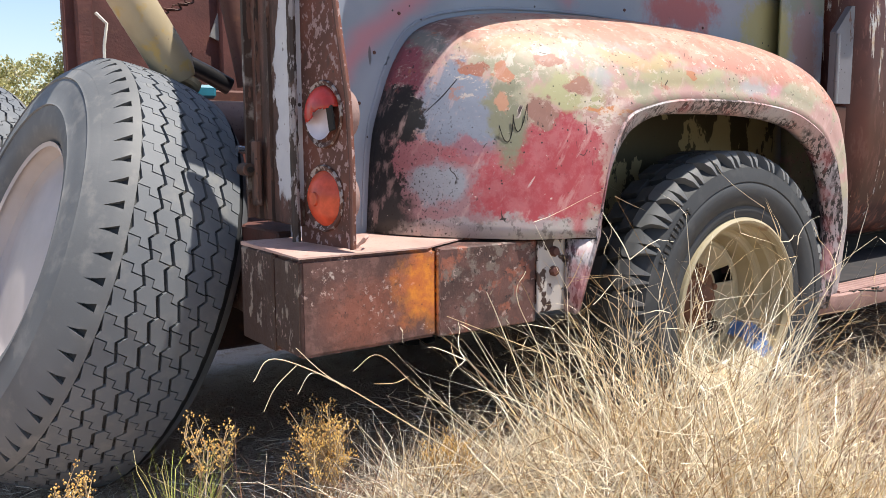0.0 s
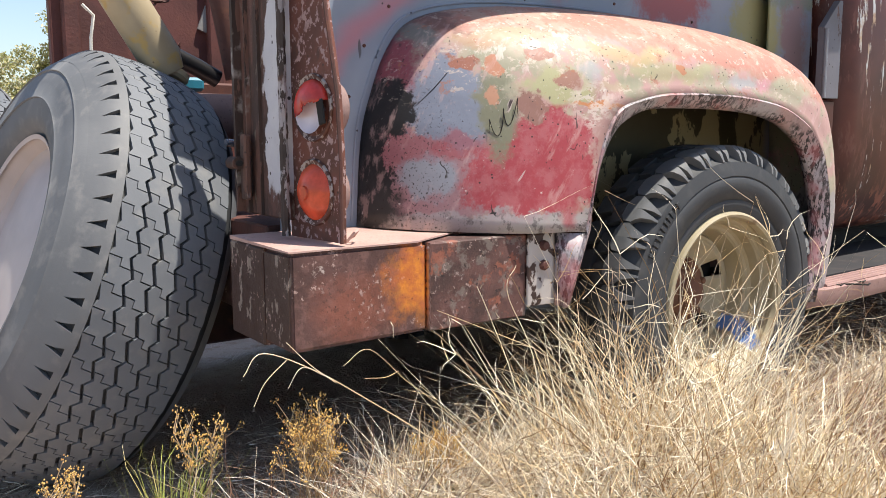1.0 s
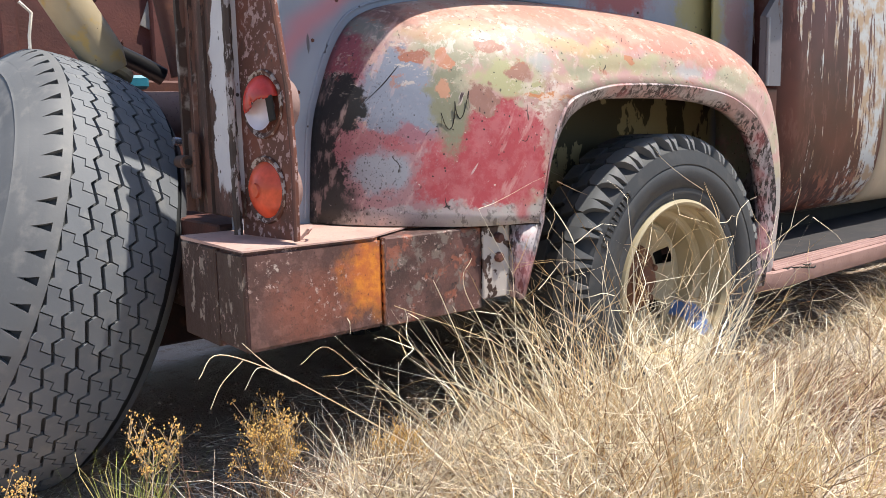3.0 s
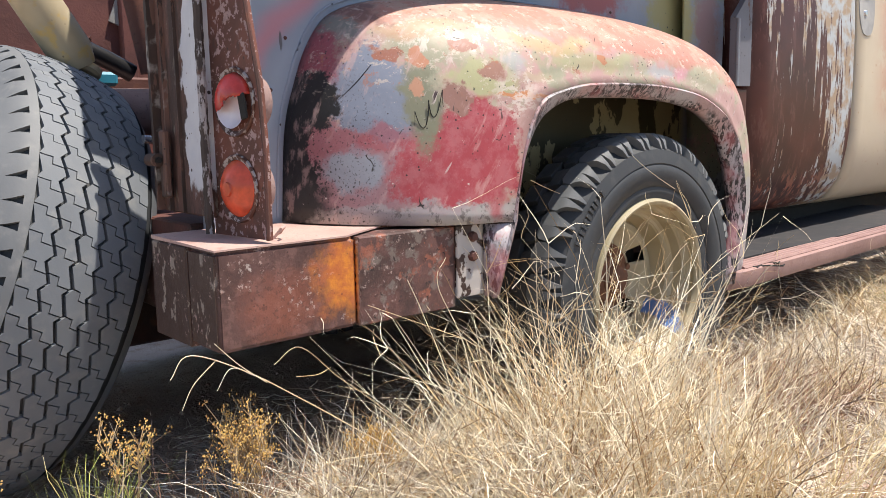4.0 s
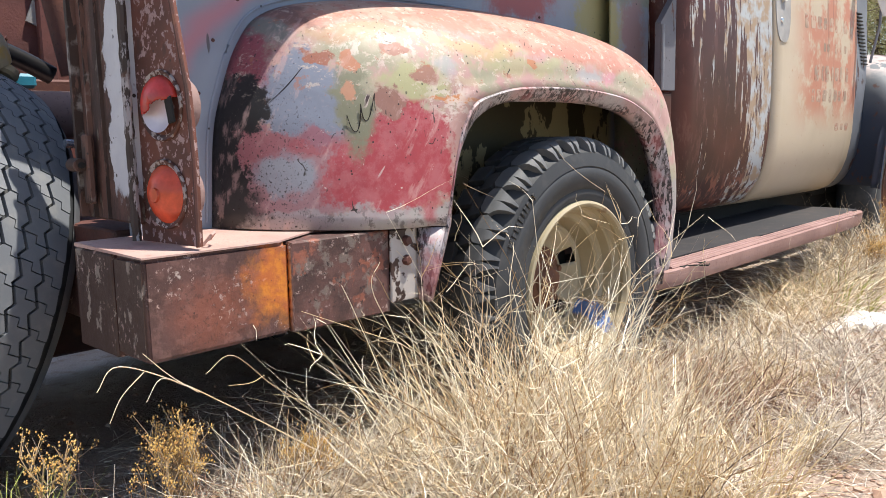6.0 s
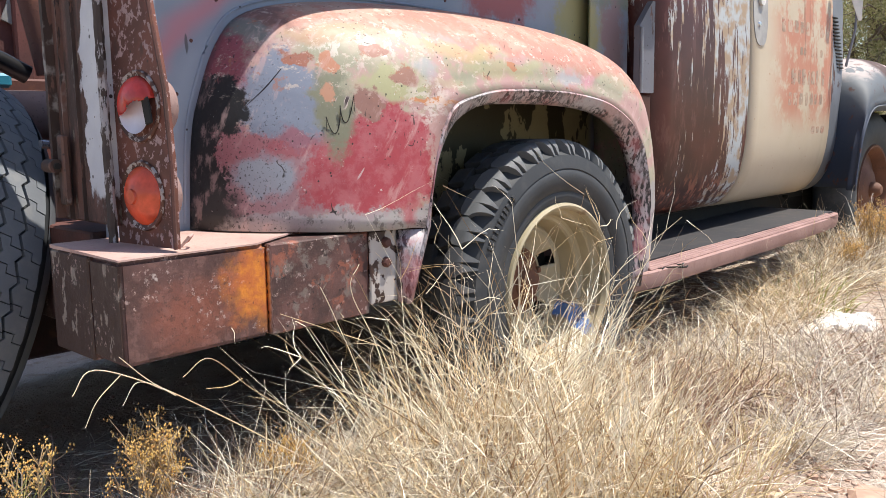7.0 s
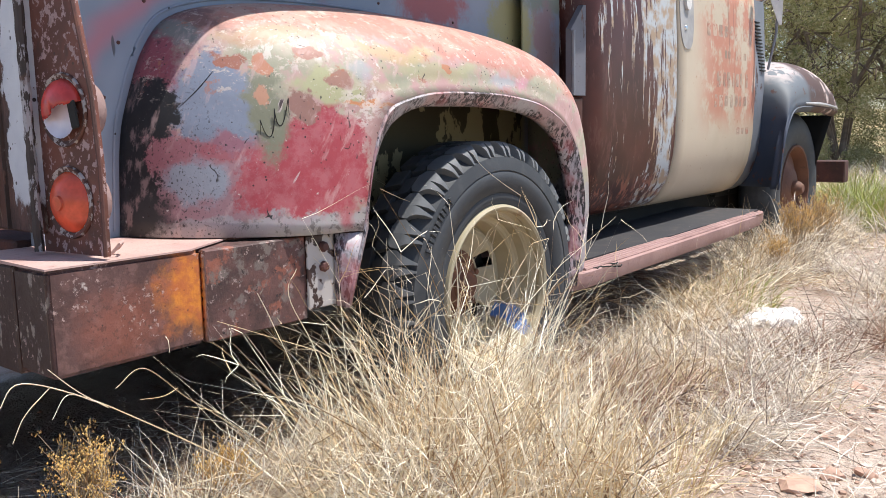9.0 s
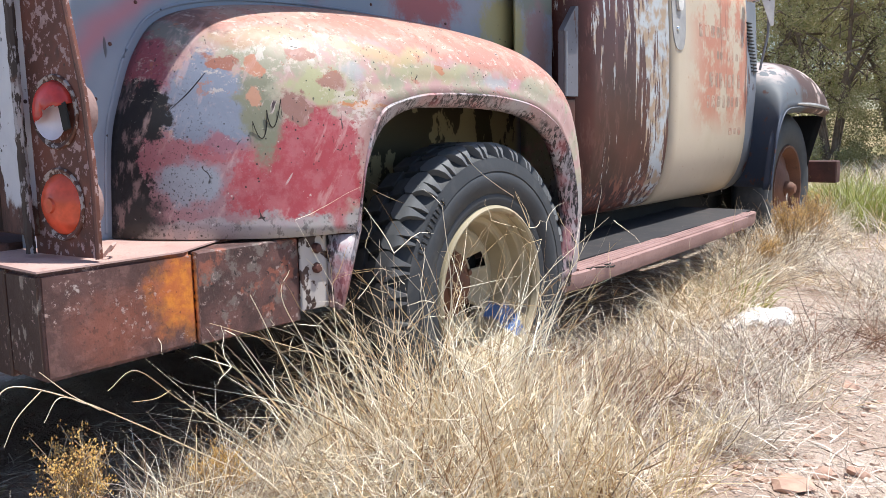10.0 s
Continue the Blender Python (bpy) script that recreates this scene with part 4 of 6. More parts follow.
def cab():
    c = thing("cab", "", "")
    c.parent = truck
    def strip(x0, x1, n, off=0.0, corner=False, bend=0.0):
        rows = []
        for z, y in CAB_SECTION:
            r = []
            if corner:
                r.append((x0, 1.6, z))
                for k in range(9):
                    a = math.pi / 2 * k / 8
                    r.append((x0 + .10 - .10 * math.cos(a), y + .10 - .10 * math.sin(a), z))
                xs = np.linspace(x0 + .10, x1, n)[1:]
            else:
                xs = np.linspace(x0, x1, n)
            r += [(x, y - off + bend * max(0.0, x - 1.9) ** 2, z) for x in xs]
            rows.append(r)
        return grid(rows)
    bm = bmesh.new()
    out = [(.60, .90), (.60, 1.105), (.675, 1.185), (.69, 1.185), (.69, .90)]
    f = [bm.verts.new((x, .155, z)) for x, z in out]
    b = [bm.verts.new((x, .175, z)) for x, z in out]
    bm.faces.new(f)
    bm.faces.new(b[::-1])
    for i in range(5):
        bm.faces.new((f[i], f[(i + 1) % 5], b[(i + 1) % 5], b[i]))
    part("bed_front_post", bm, M_POST_SHADE, c, "grey chamfered bed front post", 0)
    # filler plate that closes the bed-to-post gap seen from the camera
    part("bed_gap_plate", box((.47, .250, .93), (.685, .258, 1.45), .002), M_BED, c)
    part("post_flange", tube([(.605, .150, .90), (.605, .150, 1.10)], .006, 8), M_COWL, c)
    part("bed_front_post_foot", box((.60, .16, .40), (.685, .24, .895), .006), M_CAB, c)
    part("cab_corner", strip(.70, 1.374, 8, 0, True), M_CAB, c, "brown cab corner with paint peeled to white", 50)
    door = part("door", strip(1.384, 2.225, 12, .005, False, .05), M_DOOR, c, "faded beige cab door with worn red lettering", 50)
    solid(door, .03, -1)
    part("door_seal", strip(1.374, 1.384, 2, -.012), M_BLACK, c)
    part("cowl", strip(2.235, 2.40, 4, -.004, False, .05), M_COWL, c, "grey cowl side", 50)
    part("cab_top", box((.72, .19, 1.452), (2.3, 1.6, 1.47), .004), M_CAB, c)
    part("cab_floor", box((.72, .33, .46), (2.3, 1.6, .475), .004), M_BLACK, c)
    # handle plate with its lock
    def plate(x0, x1, z0, z1, name, mat, parent, off, rnd=.5, label=""):
        bm = bmesh.new()
        cx, cz, rx, rz = (x0 + x1) / 2, (z0 + z1) / 2, (x1 - x0) / 2, (z1 - z0) / 2
        t, b = [], []
        for k in range(28):
            a = 2 * math.pi * k / 28
            sx, sz = math.cos(a), math.sin(a)
            x, z = cx + rx * math.copysign(abs(sx) ** rnd, sx), cz + rz * math.copysign(abs(sz) ** rnd, sz)
            y = cab_y(z) - .005 + .05 * max(0.0, x - 1.9) ** 2
            t.append(bm.verts.new((x, y - off, z)))
            b.append(bm.verts.new((x, y + .002, z)))
        bm.faces.new(t)
        for k in range(28):
            bm.faces.new((t[k], b[k], b[(k + 1) % 28], t[(k + 1) % 28]))
        return part(name, bm, mat, parent, label, 30)
    pl = plate(1.392, 1.52, 1.09, 1.44, "handle_patch", M_GREY, door, .0035, .7, "grey primer patch round the door handle")
    plate(1.435, 1.485, 1.24, 1.40, "handle_recess", M_WHITE_PAINT, door, .012, .6)
    part("keyhole", lathe([(0, -.006), (.009, -.005), (.011, 0)], 16, pose(1.44, cab_y(1.17) - .008, 1.17)), M_CHROME, door)
    # worn lettering: plain bars in rows
    rng = random.Random(5)
    for z, x0, x1, hgt in ((1.185, 1.66, 2.12, .06), (1.09, 1.78, 2.10, .045), (.985, 1.76, 2.14, .07), (.895, 1.74, 2.12, .055), (.765, 1.95, 2.15, .035)):
        x = x0
        while x < x1:
            wd = rng.uniform(.018, .045)
            if rng.random() < .8:
                h0 = hgt * rng.uniform(.7, 1.0)
                plate(x, x + wd, z - h0 / 2, z + h0 / 2, "lettering_bar", M_SIGN, door, .0003 + .0002 * rng.random(), .35)
            x += wd + rng.uniform(.008, .03)
    # louvres of the cowl vent
    for k in range(15):
        u = k / 14
        x, z = 2.19 + .10 * u, 1.265 - .215 * u
        part("louvre", box((x + .03, .157, z - .011), (x + .10, .172, z - .005), .001), M_BLACK, c)
    # vent window and its stay
    bm = bmesh.new()
    tri = [(.12, .30), (-.048, .30), (-.030, -.125), (-.018, -.125)]
    f = [bm.verts.new((-.004, y, z)) for y, z in tri]
    b = [bm.verts.new((.004, y, z)) for y, z in tri]
    bm.faces.new(f)
    bm.faces.new(b[::-1])
    for i in range(4):
        bm.faces.new((f[i], b[i], b[(i + 1) % 4], f[(i + 1) % 4]))
    bm.transform(pose(2.27, .085, 1.36, 0, 8, 25))
    mir = part("vent_window", bm, M_WHITE_PAINT, c, "pale triangular vent window panel", 0)
    part("vent_stay", tube([(2.28, .072, 1.5), (2.27, .075, 1.2), (2.25, .10, 1.04)], .006, 8), M_COWL, mir)
    part("vent_knuckle", lathe([(0, -.03), (.02, -.025), (.028, 0), (.02, .025), (0, .03)], 14, pose(2.20, .12, 1.365)), M_CHROME, c)
    part("aerial", tube([(2.42, .25, 1.05), (2.45, .27, 1.6)], .004, 6), M_BLACK, c)
    # black rocker, lengthened to hide sunlit ground behind and keep the gap dark
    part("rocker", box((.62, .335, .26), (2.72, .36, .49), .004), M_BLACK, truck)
    # scaled about the camera's position, to keep the cab's fit to the view
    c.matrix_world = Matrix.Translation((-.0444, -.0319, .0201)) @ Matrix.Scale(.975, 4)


M_WHITE_PAINT = plain("white_paint", (0.6, 0.58, 0.55), 0.5)
cab()


def running_board():
    out = [(.25, .334), (.25, .02), (.27, -.015), (.30, -.034), (.34, -.044), (.40, -.047), (.8, -.047), (1.2, -.046), (1.68, -.040), (1.84, -.030), (1.92, -.01), (1.94, .02), (1.94, .334)]
    def z(x):
        return .385 + .022 * (x - .25)
    bm = bmesh.new()
    levels = ((.0, 0.0), (.004, -.004), (.004, -.034), (-.002, -.05))
    rings = []
    for grow, dz in levels:
        rings.append([bm.verts.new((x, y - (grow if y < .3 else 0), z(x) + dz)) for x, y in out])
    bm.faces.new(rings[0])
    for a, b in zip(rings, rings[1:]):
        for i in range(len(out)):
            j = (i + 1) % len(out)
            bm.faces.new((a[i], b[i], b[j], a[j]))
    bm.faces.new(rings[-1][::-1])
    rb = part("running_board", bm, M_BOARD, truck, "oxide-pink ribbed running board", 40)
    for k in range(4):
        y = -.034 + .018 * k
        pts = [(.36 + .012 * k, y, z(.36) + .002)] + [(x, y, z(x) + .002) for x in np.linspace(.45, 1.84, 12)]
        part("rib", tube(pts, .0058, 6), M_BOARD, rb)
        # dark strip between ribs stands in for the shade in the groove
        part("groove_shade", tube([(x, y + .009, zz - .0035) for x, y, zz in pts], .0042, 6), M_BOARD_SHADE, rb)
    # dark sheet in the shape of the cab's shade over the board
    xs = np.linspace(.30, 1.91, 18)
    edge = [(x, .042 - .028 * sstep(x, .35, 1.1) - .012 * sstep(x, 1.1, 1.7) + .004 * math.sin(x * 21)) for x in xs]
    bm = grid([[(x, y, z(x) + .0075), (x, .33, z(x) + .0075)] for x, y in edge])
    solid(part("cab_shade_sheet", bm, M_BOARD_SHADE, rb, "dark sheet painted in for the cab's shade on the running board", 0), .006, -1)
    for k, (x, y) in enumerate(((.30, .03), (.33, .06))):
        pts = [(x + .09 * u, y - .055 * u + .012 * math.sin(9 * u), z(x) + .003) for u in np.linspace(0, 2.2, 10)]
        part("groove_line", tube(pts, .0025, 5), M_BLACK, rb)


running_board()


def front_fender():
    A = [(2.28, .50), (2.28, .80), (2.30, .97), (2.38, 1.05), (2.55, 1.095), (2.8, 1.10), (3.0, 1.07), (3.13, 1.0), (3.17, .89)]
    B = [(2.10, .50), (2.16, .70), (2.23, .81), (2.31, .86), (2.45, .872), (2.6, .872), (2.75, .868), (2.9, .86), (3.0, .85)]
    L = [(2.13, .50), (2.19, .69), (2.26, .79), (2.34, .835), (2.46, .845), (2.6, .845), (2.75, .842), (2.9, .835), (2.98, .825)]
    n = 52
    A, B, L = spline(A, n), spline(B, n), spline(L, n)
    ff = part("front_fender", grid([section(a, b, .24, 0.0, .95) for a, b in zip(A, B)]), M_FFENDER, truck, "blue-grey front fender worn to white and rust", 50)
    solid(ff, .003, -1)
    solid(part("fender_lip", grid([lip_section(b, l, 0.0) for b, l in zip(B, L)]), M_FFENDER, ff, "", 50), .003, -1)
    part("fender_moulding", tube([(b[0], -.012, b[1] + .012) for b in B[26:]], [.004 + .006 * math.sin(math.pi * (i + .5) / 26) for i in range(len(B[26:]))], 8), M_GREY, ff, "pale worn moulding along the wheel arch")
    # apron ahead of the wheel and dark inner wing
    apron = grid([[(2.98 + .02 * k, y, z) for k, (y, z) in enumerate(((.01 + .1 * t, .83 - .37 * t), (.05 + .1 * t, .83 - .37 * t), (.16 + .1 * t, .83 - .36 * t), (.30, .83 - .35 * t)))] for t in (0, .35, .7, 1)])
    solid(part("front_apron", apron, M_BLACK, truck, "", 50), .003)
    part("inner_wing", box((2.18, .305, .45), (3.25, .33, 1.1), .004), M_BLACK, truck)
    part("hood", box((2.1, .62, .9), (3.2, 1.3, 1.22), .08, None, 4), M_COWL, truck)
    part("front_bumper", box((3.40, .04, .45), (3.48, 1.8, .575), .006), M_RUST_DARK, truck, "dark brown channel front bumper")


front_fender()


def tail():
    m = pose(-1.10, .17, 0, 0, 0, 7)
    bm = bmesh.new()
    out = [(0, .612), (-.166, .612), (-.168, .75), (-.160, .87), (-.128, 1.03), (-.074, 1.30), (0, 1.30)]
    f = [bm.verts.new((0, y, z)) for y, z in out]
    b = [bm.verts.new((.006, y, z)) for y, z in out]
    bm.faces.new(f)
    bm.faces.new(b[::-1])
    for i in range(len(out)):
        j = (i + 1) % len(out)
        bm.faces.new((f[i], f[j], b[j], b[i]))
    bm.transform(m)
    plate = part("tail_light_plate", bm, M_TAILPLATE, truck, "rusty triangular tail light plate", 0)
    rolled = [(-.004, y, z) for y, z in out[1:6]]
    part("plate_edge", tube([m @ Vector(p) for p in rolled], .0035, 6), M_RUST_DARK, plate)
    for k, (z, y) in enumerate(((.846, -.083), (.697, -.080))):
        t = m @ pose(-.001, y, z, 0, 0, -90)
        lamp = thing("tail_light", "", "")
        lamp.parent = truck
        lamp.matrix_world = t
        part("bezel", lathe([(.050, -.001), (.058, -.004), (.060, -.001), (.060, .0)], 40), M_BEZEL, lamp)
        part("housing", lathe([(.045, .008), (.05, .012), (.052, .028), (.046, .046), (.028, .058), (0, .062)], 32), M_PIPE, lamp, "pink domed lamp housing", 60)
        if k == 0:
            # broken: the upper shell of the red lens is left, the reflector shows below
            bm = bmesh.new()
            rr, n = [(.004, -.02), (.012, -.0195), (.020, -.019), (.028, -.017), (.035, -.015), (.041, -.011), (.045, -.008), (.049, 0)], 48
            vs = [[bm.verts.new((r * math.cos(2 * math.pi * j / n), o, r * math.sin(2 * math.pi * j / n))) for j in range(n)] for r, o in rr]
            for i in range(len(rr) - 1):
                for j in range(n):
                    mid = 2 * math.pi * (j + .5) / n
                    h = (rr[i][0] + rr[i + 1][0]) / 2 * math.sin(mid)
                    if h > .004 + .006 * math.sin(mid * 3 + 1) - (.012 if math.cos(mid) < -.45 else 0):
                        bm.faces.new((vs[i][j], vs[i][(j + 1) % n], vs[i + 1][(j + 1) % n], vs[i + 1][j]))
            bmesh.ops.delete(bm, geom=[v for v in bm.verts if not v.link_faces], context="VERTS")
            solid(part("broken_lens", bm, M_LENS_RED, lamp, "broken red lens", 60), .002)
            part("reflector", lathe([(0, -.001), (.026, -.002), (.037, -.005), (.045, -.010)], 32), M_REFLECT, lamp, "silvery reflector bowl", 60)
            # black block stands in for the darkness of a torn hole
            part("hole_patch", box((-.010, -.004, -.022), (.010, .0, .022), .003, pose(.041, -.010, -.008, 0, -12, 0)), M_BLACK, lamp)
        else:
            part("lens", lathe([(0, -.026), (.012, -.025), (.013, -.021), (.028, -.018), (.036, -.013), (.046, -.006), (.050, 0)], 36), M_LENS_AMBER, lamp, "faded amber-red lens", 40)
    # the post: a broad channel, white paint flaked back to rough brown steel
    post = part("tail_post", box((-1.112, .158, .642), (-1.078, .372, 1.14), .004), M_POST, truck, "channel post with white paint flaking to brown rust")
    for y0, y1, dx in ((.356, .374, .016), (.318, .328, .008), (.262, .270, .006)):
        rows = []
        for k in range(37):
            z = .645 + .0136 * k
            w = .0025 * noise.noise((y0 * 40, z * 26, 2.0))
            rows.append([(-1.108, y0 + w, z), (-1.112 - dx, y0 + .002 + w, z), (-1.112 - dx + .001, y1 - .002 - w, z), (-1.108, y1 - w, z)])
        part("post_rib", grid(rows), M_POSTRUST, post, "", 40)
    seam = [(-1.120 + .0015 * noise.noise((k * .7, 1.0, 0)), .150 + .002 * noise.noise((k * .9, 5.0, 0)), .615 + .0145 * k) for k in range(37)]
    part("post_seam", tube(seam, [.0085 + .002 * noise.noise((k * .8, 9.0, 0)) for k in range(37)], 8), M_SEAM, post, "scaly welded seam with traces of white paint")
    hinge = part("hinge_strap", box((-1.134, .300, .672), (-1.121, .326, .800), .003), M_POSTRUST, post, "worn hinge strap")
    part("hinge_knuckle", tube([(-1.142, .312, .744), (-1.142, .352, .744)], .0125, 14), M_POSTRUST, hinge)
    part("hinge_pin", tube([(-1.142, .306, .744), (-1.142, .358, .744)], .006, 10), M_BLACK, hinge)
    part("gate_latch", tube([(-1.095, .50, .782), (-1.05, .505, .778)], .009, 10), M_CHROME, truck)


tail()


def wrecker():
    boom = part("boom", tube([(-1.098, .86, .95), (-1.115, .86, .985), (-1.30, .88, 1.30), (-1.42, .9, 1.52)], [.040, .052, .052, .052], 24), M_BOOM, truck, "cream boom tube with yellowed end")
    part("boom_end", lathe([(0, 0), (.03, 0), (.038, .006), (.038, .02)], 20, pose(-1.09, .86, .935, 60, 0, -60)), M_BOOM, boom)
    part("winch_drum", tube([(-1.08, .95, .845), (-.35, .95, .845)], .062, 24), M_PIPE, truck, "faded pink winch drum")
    part("boom_brace", tube([(-.95, 1.0, 1.42), (-.875, .97, .95)], .032, 14), M_RUST_DARK, truck)
    part("cross_tube", box((-1.12, 1.2, .9), (-.6, 1.26, .95), .006), M_RUST_DARK, truck)
    part("black_cylinder", tube([(-1.035, 1.0, 1.005), (-.98, 1.0, .98), (-.92, 1.0, .948)], [.024, .024, .024], 16), M_BLACKTUBE, truck, "black hydraulic cylinder")
    part("blue_cap", box((-.99, 1.1, .92), (-.92, 1.15, .958), .008), M_BLUE, truck)
    bm = bmesh.new()
    f = [bm.verts.new((x, 1.535, z)) for x, z in ((-.78, 1.145), (-.735, 1.26), (-.675, 1.10))]
    b = [bm.verts.new((x, 1.545, z)) for x, z in ((-.78, 1.145), (-.735, 1.26), (-.675, 1.10))]
    bm.faces.new(f)
    for i in range(3):
        bm.faces.new((f[i], b[i], b[(i + 1) % 3], f[(i + 1) % 3]))
    part("torn_plate", bm, M_GREY, truck, "", 0)
    part("rail_bolt", tube([(-.954, 1.2, .95), (-.954, 1.2, 1.05), (-.96, 1.2, 1.055)], [.005, .005, .011], 8), M_RUST_DARK, truck)
    part("hanging_wire", tube([(-1.245, 1.0, .98), (-1.243, 1.0, 1.04), (-1.234, 1.0, 1.095), (-1.26, 1.0, 1.12)], .004, 6), M_WIRE, truck)
    # chain
    ch = part("chain", bmesh.new(), M_RUST_DARK, truck)
    pts = [Vector((-1.01 + .02 * k, 1.4, 1.195 - .012 * math.sin(k * .55) + .006 * k)) for k in range(9)]
    for k, p in enumerate(pts):
        bm = bmesh.new()
        ring = [(.014 * math.cos(a), 0, .008 * math.sin(a)) for a in np.linspace(0, 2 * math.pi, 11)]
        add_tube(bm, ring, .0035, 5, False)
        bm.transform(Matrix.Translation(p) @ Matrix.Rotation(math.pi / 2 * (k % 2), 4, "X"))
        part("chain_link", bm, M_RUST_DARK, ch)


wrecker()


def rib_tyre(t, R, w):
    """A wide highway tyre: zigzag ribs cut into blocks, notched shoulders, pale sidewall. The near face looks to -y."""
    def rad(o):
        u = (o - w / 2) / (w / 2)
        return R + .016 * (1 - u * u)
    side = [(.268, -.012), (.285, -.040), (.315, -.052), (.35, -.058), (.352, -.062), (.356, -.058), (.39, -.056), (.42, -.048), (.423, -.051), (.427, -.046), (.448, -.037), (.458, -.020), (.470, -.006)]
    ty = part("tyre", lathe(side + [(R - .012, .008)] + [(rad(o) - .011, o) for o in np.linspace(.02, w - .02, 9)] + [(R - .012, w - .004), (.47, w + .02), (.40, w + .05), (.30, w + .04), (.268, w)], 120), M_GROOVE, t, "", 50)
    part("sidewall", lathe([(r + .0015, o - .003) for r, o in side], 120), M_SIDE, ty, "bleached grey sidewall", 50)
    part("far_sidewall", lathe([(R - .006, w - .004), (.475, w + .02), (.40, w + .053), (.30, w + .043)], 96), M_TREAD, ty, "", 50)
    bm = bmesh.new()
    N = 60
    d = 2 * math.pi / N
    edges = [.026 + (w - .045) * k / 5 for k in range(6)]
    rng = random.Random(8)

    def wave(u):
        """A saw-tooth: a long slant, then a short step back."""
        u = u % 1.0
        return (-1 + 2 * u / .72) if u < .72 else (1 - 2 * (u - .72) / .28)

    def add(poly, deep=.012):
        drop = rng.uniform(0, .0012)
        top = [bm.verts.new(((rad(o) - drop) * math.cos(a), o, (rad(o) - drop) * math.sin(a))) for o, a in poly]
        low = [bm.verts.new(((rad(o) - deep) * math.cos(a), o, (rad(o) - deep) * math.sin(a))) for o, a in poly]
        bm.faces.new(top)
        for k in range(len(poly)):
            bm.faces.new((top[k], low[k], low[(k + 1) % len(poly)], top[(k + 1) % len(poly)]))
    for k in range(5):
        half0, half1 = (.0016, .0034, .0042, .0036, .0034)[k], (.0034, .0042, .0036, .0034, 0)[k]
        amp0, amp1 = (.004, .0068, .0068, .0068, .0068)[k], (.0068, .0068, .0068, .0068, .001)[k]
        lo, hi = edges[k] + half0, edges[k + 1] - half1
        mid = (lo + hi) / 2
        # blocks one pitch long, parted by a stepped sipe across the rib
        for j in range(N):
            a0, g = (j + .37 * k) * d, .022
            ph = .37 * k
            turns = sorted(q + e - ph for q in range(5) for e in (0.0, .72))
            left = [(lo + amp0 * wave(u + ph), u) for u in [g] + [q for q in turns if g < q < 1 - g] + [1 - g]]
            right = [(hi + amp1 * wave(u + ph), u) for u in [.42 + g] + [q for q in turns if .42 + g < q < 1.42 - g] + [1.42 - g]][::-1]
            poly = left + [(mid + .0012, 1.06 - g), (mid + .0012, 1.36 - g)] + right + [(mid - .0006, .36 + g), (mid - .0006, .06 + g)]
            add([(o, a0 + u * d) for o, u in poly])
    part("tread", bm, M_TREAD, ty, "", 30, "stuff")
    # smooth shoulder with wedge notches
    bm = bmesh.new()
    prof = [(.452, -.037), (.470, -.022), (.487, -.008), (R - .001, .007), (rad(.024), .0235)]
    open_u = [None, (.5, .5), (.42, .57), (.30, .66), None]
    for j in range(N):
        a0 = (j + .5) * d

        def at(k, u, deep=0.0):
            r, o = prof[k]
            return bm.verts.new(((r - deep) * math.cos(a0 + u * d), o + deep * .5, (r - deep) * math.sin(a0 + u * d)))
        for k in range(4):
            us = sorted({0.0, 1.0, *(open_u[k] or ()), *(open_u[k + 1] or ())})
            if k in (1, 2):
                for x0, x1, y0, y1 in ((0, open_u[k][0], 0, open_u[k + 1][0]), (open_u[k][1], 1, open_u[k + 1][1], 1)):
                    bm.faces.new((at(k, x0), at(k, x1), at(k + 1, y1), at(k + 1, y0)))
                for q in (0, 1):
                    bm.faces.new((at(k, open_u[k][q]), at(k + 1, open_u[k + 1][q]), at(k + 1, open_u[k + 1][q], .013), at(k, open_u[k][q], .003 if k == 1 else .010)))
            else:
                for u0, u1 in zip(us, us[1:]):
                    bm.faces.new((at(k, u0), at(k, u1), at(k + 1, u1), at(k + 1, u0)))
        bm.faces.new((at(3, open_u[3][0]), at(3, open_u[3][1]), at(3, open_u[3][1], .013), at(3, open_u[3][0], .013)))
    bmesh.ops.remove_doubles(bm, verts=bm.verts, dist=1e-5)
    part("shoulder", bm, M_SIDE, ty, "smooth shoulder with wedge-shaped notches", 30, "stuff")
    part("rim", lathe([(.262, -.03), (.272, -.035), (.27, -.022), (.262, -.012), (.255, .01), (.235, .02), (.21, .016), (.12, .006), (.06, .002), (0, .0)], 64), M_DISC, t, "dusty pinkish-white wheel disc", 45)


def loose_tyres():
    def place(c, az, el):
        az, el = radians(az), radians(el)
        a = Vector((math.cos(az) * math.cos(el), math.sin(az) * math.cos(el), math.sin(el)))
        e1 = a.cross(Vector((0, 0, 1))).normalized()
        e2 = e1.cross(a)
        m = Matrix((e1, -a, e2)).transposed().to_4x4()
        m.translation = Vector(c)
        return m
    t = thing("leaning_tyre", "wide worn truck tyre leaning against the bumper", "tyre", "loose truck tyres")
    t.matrix_world = place((-1.464, .895, .535), 185.8, 20.8)
    rib_tyre(t, .50, .273)
    t2 = copy_thing(t, place((-1.43, 2.1, .50), 200, 6))
    tagged(t2, "grey truck tyre standing behind the truck")


loose_tyres()

# ---- trees ----


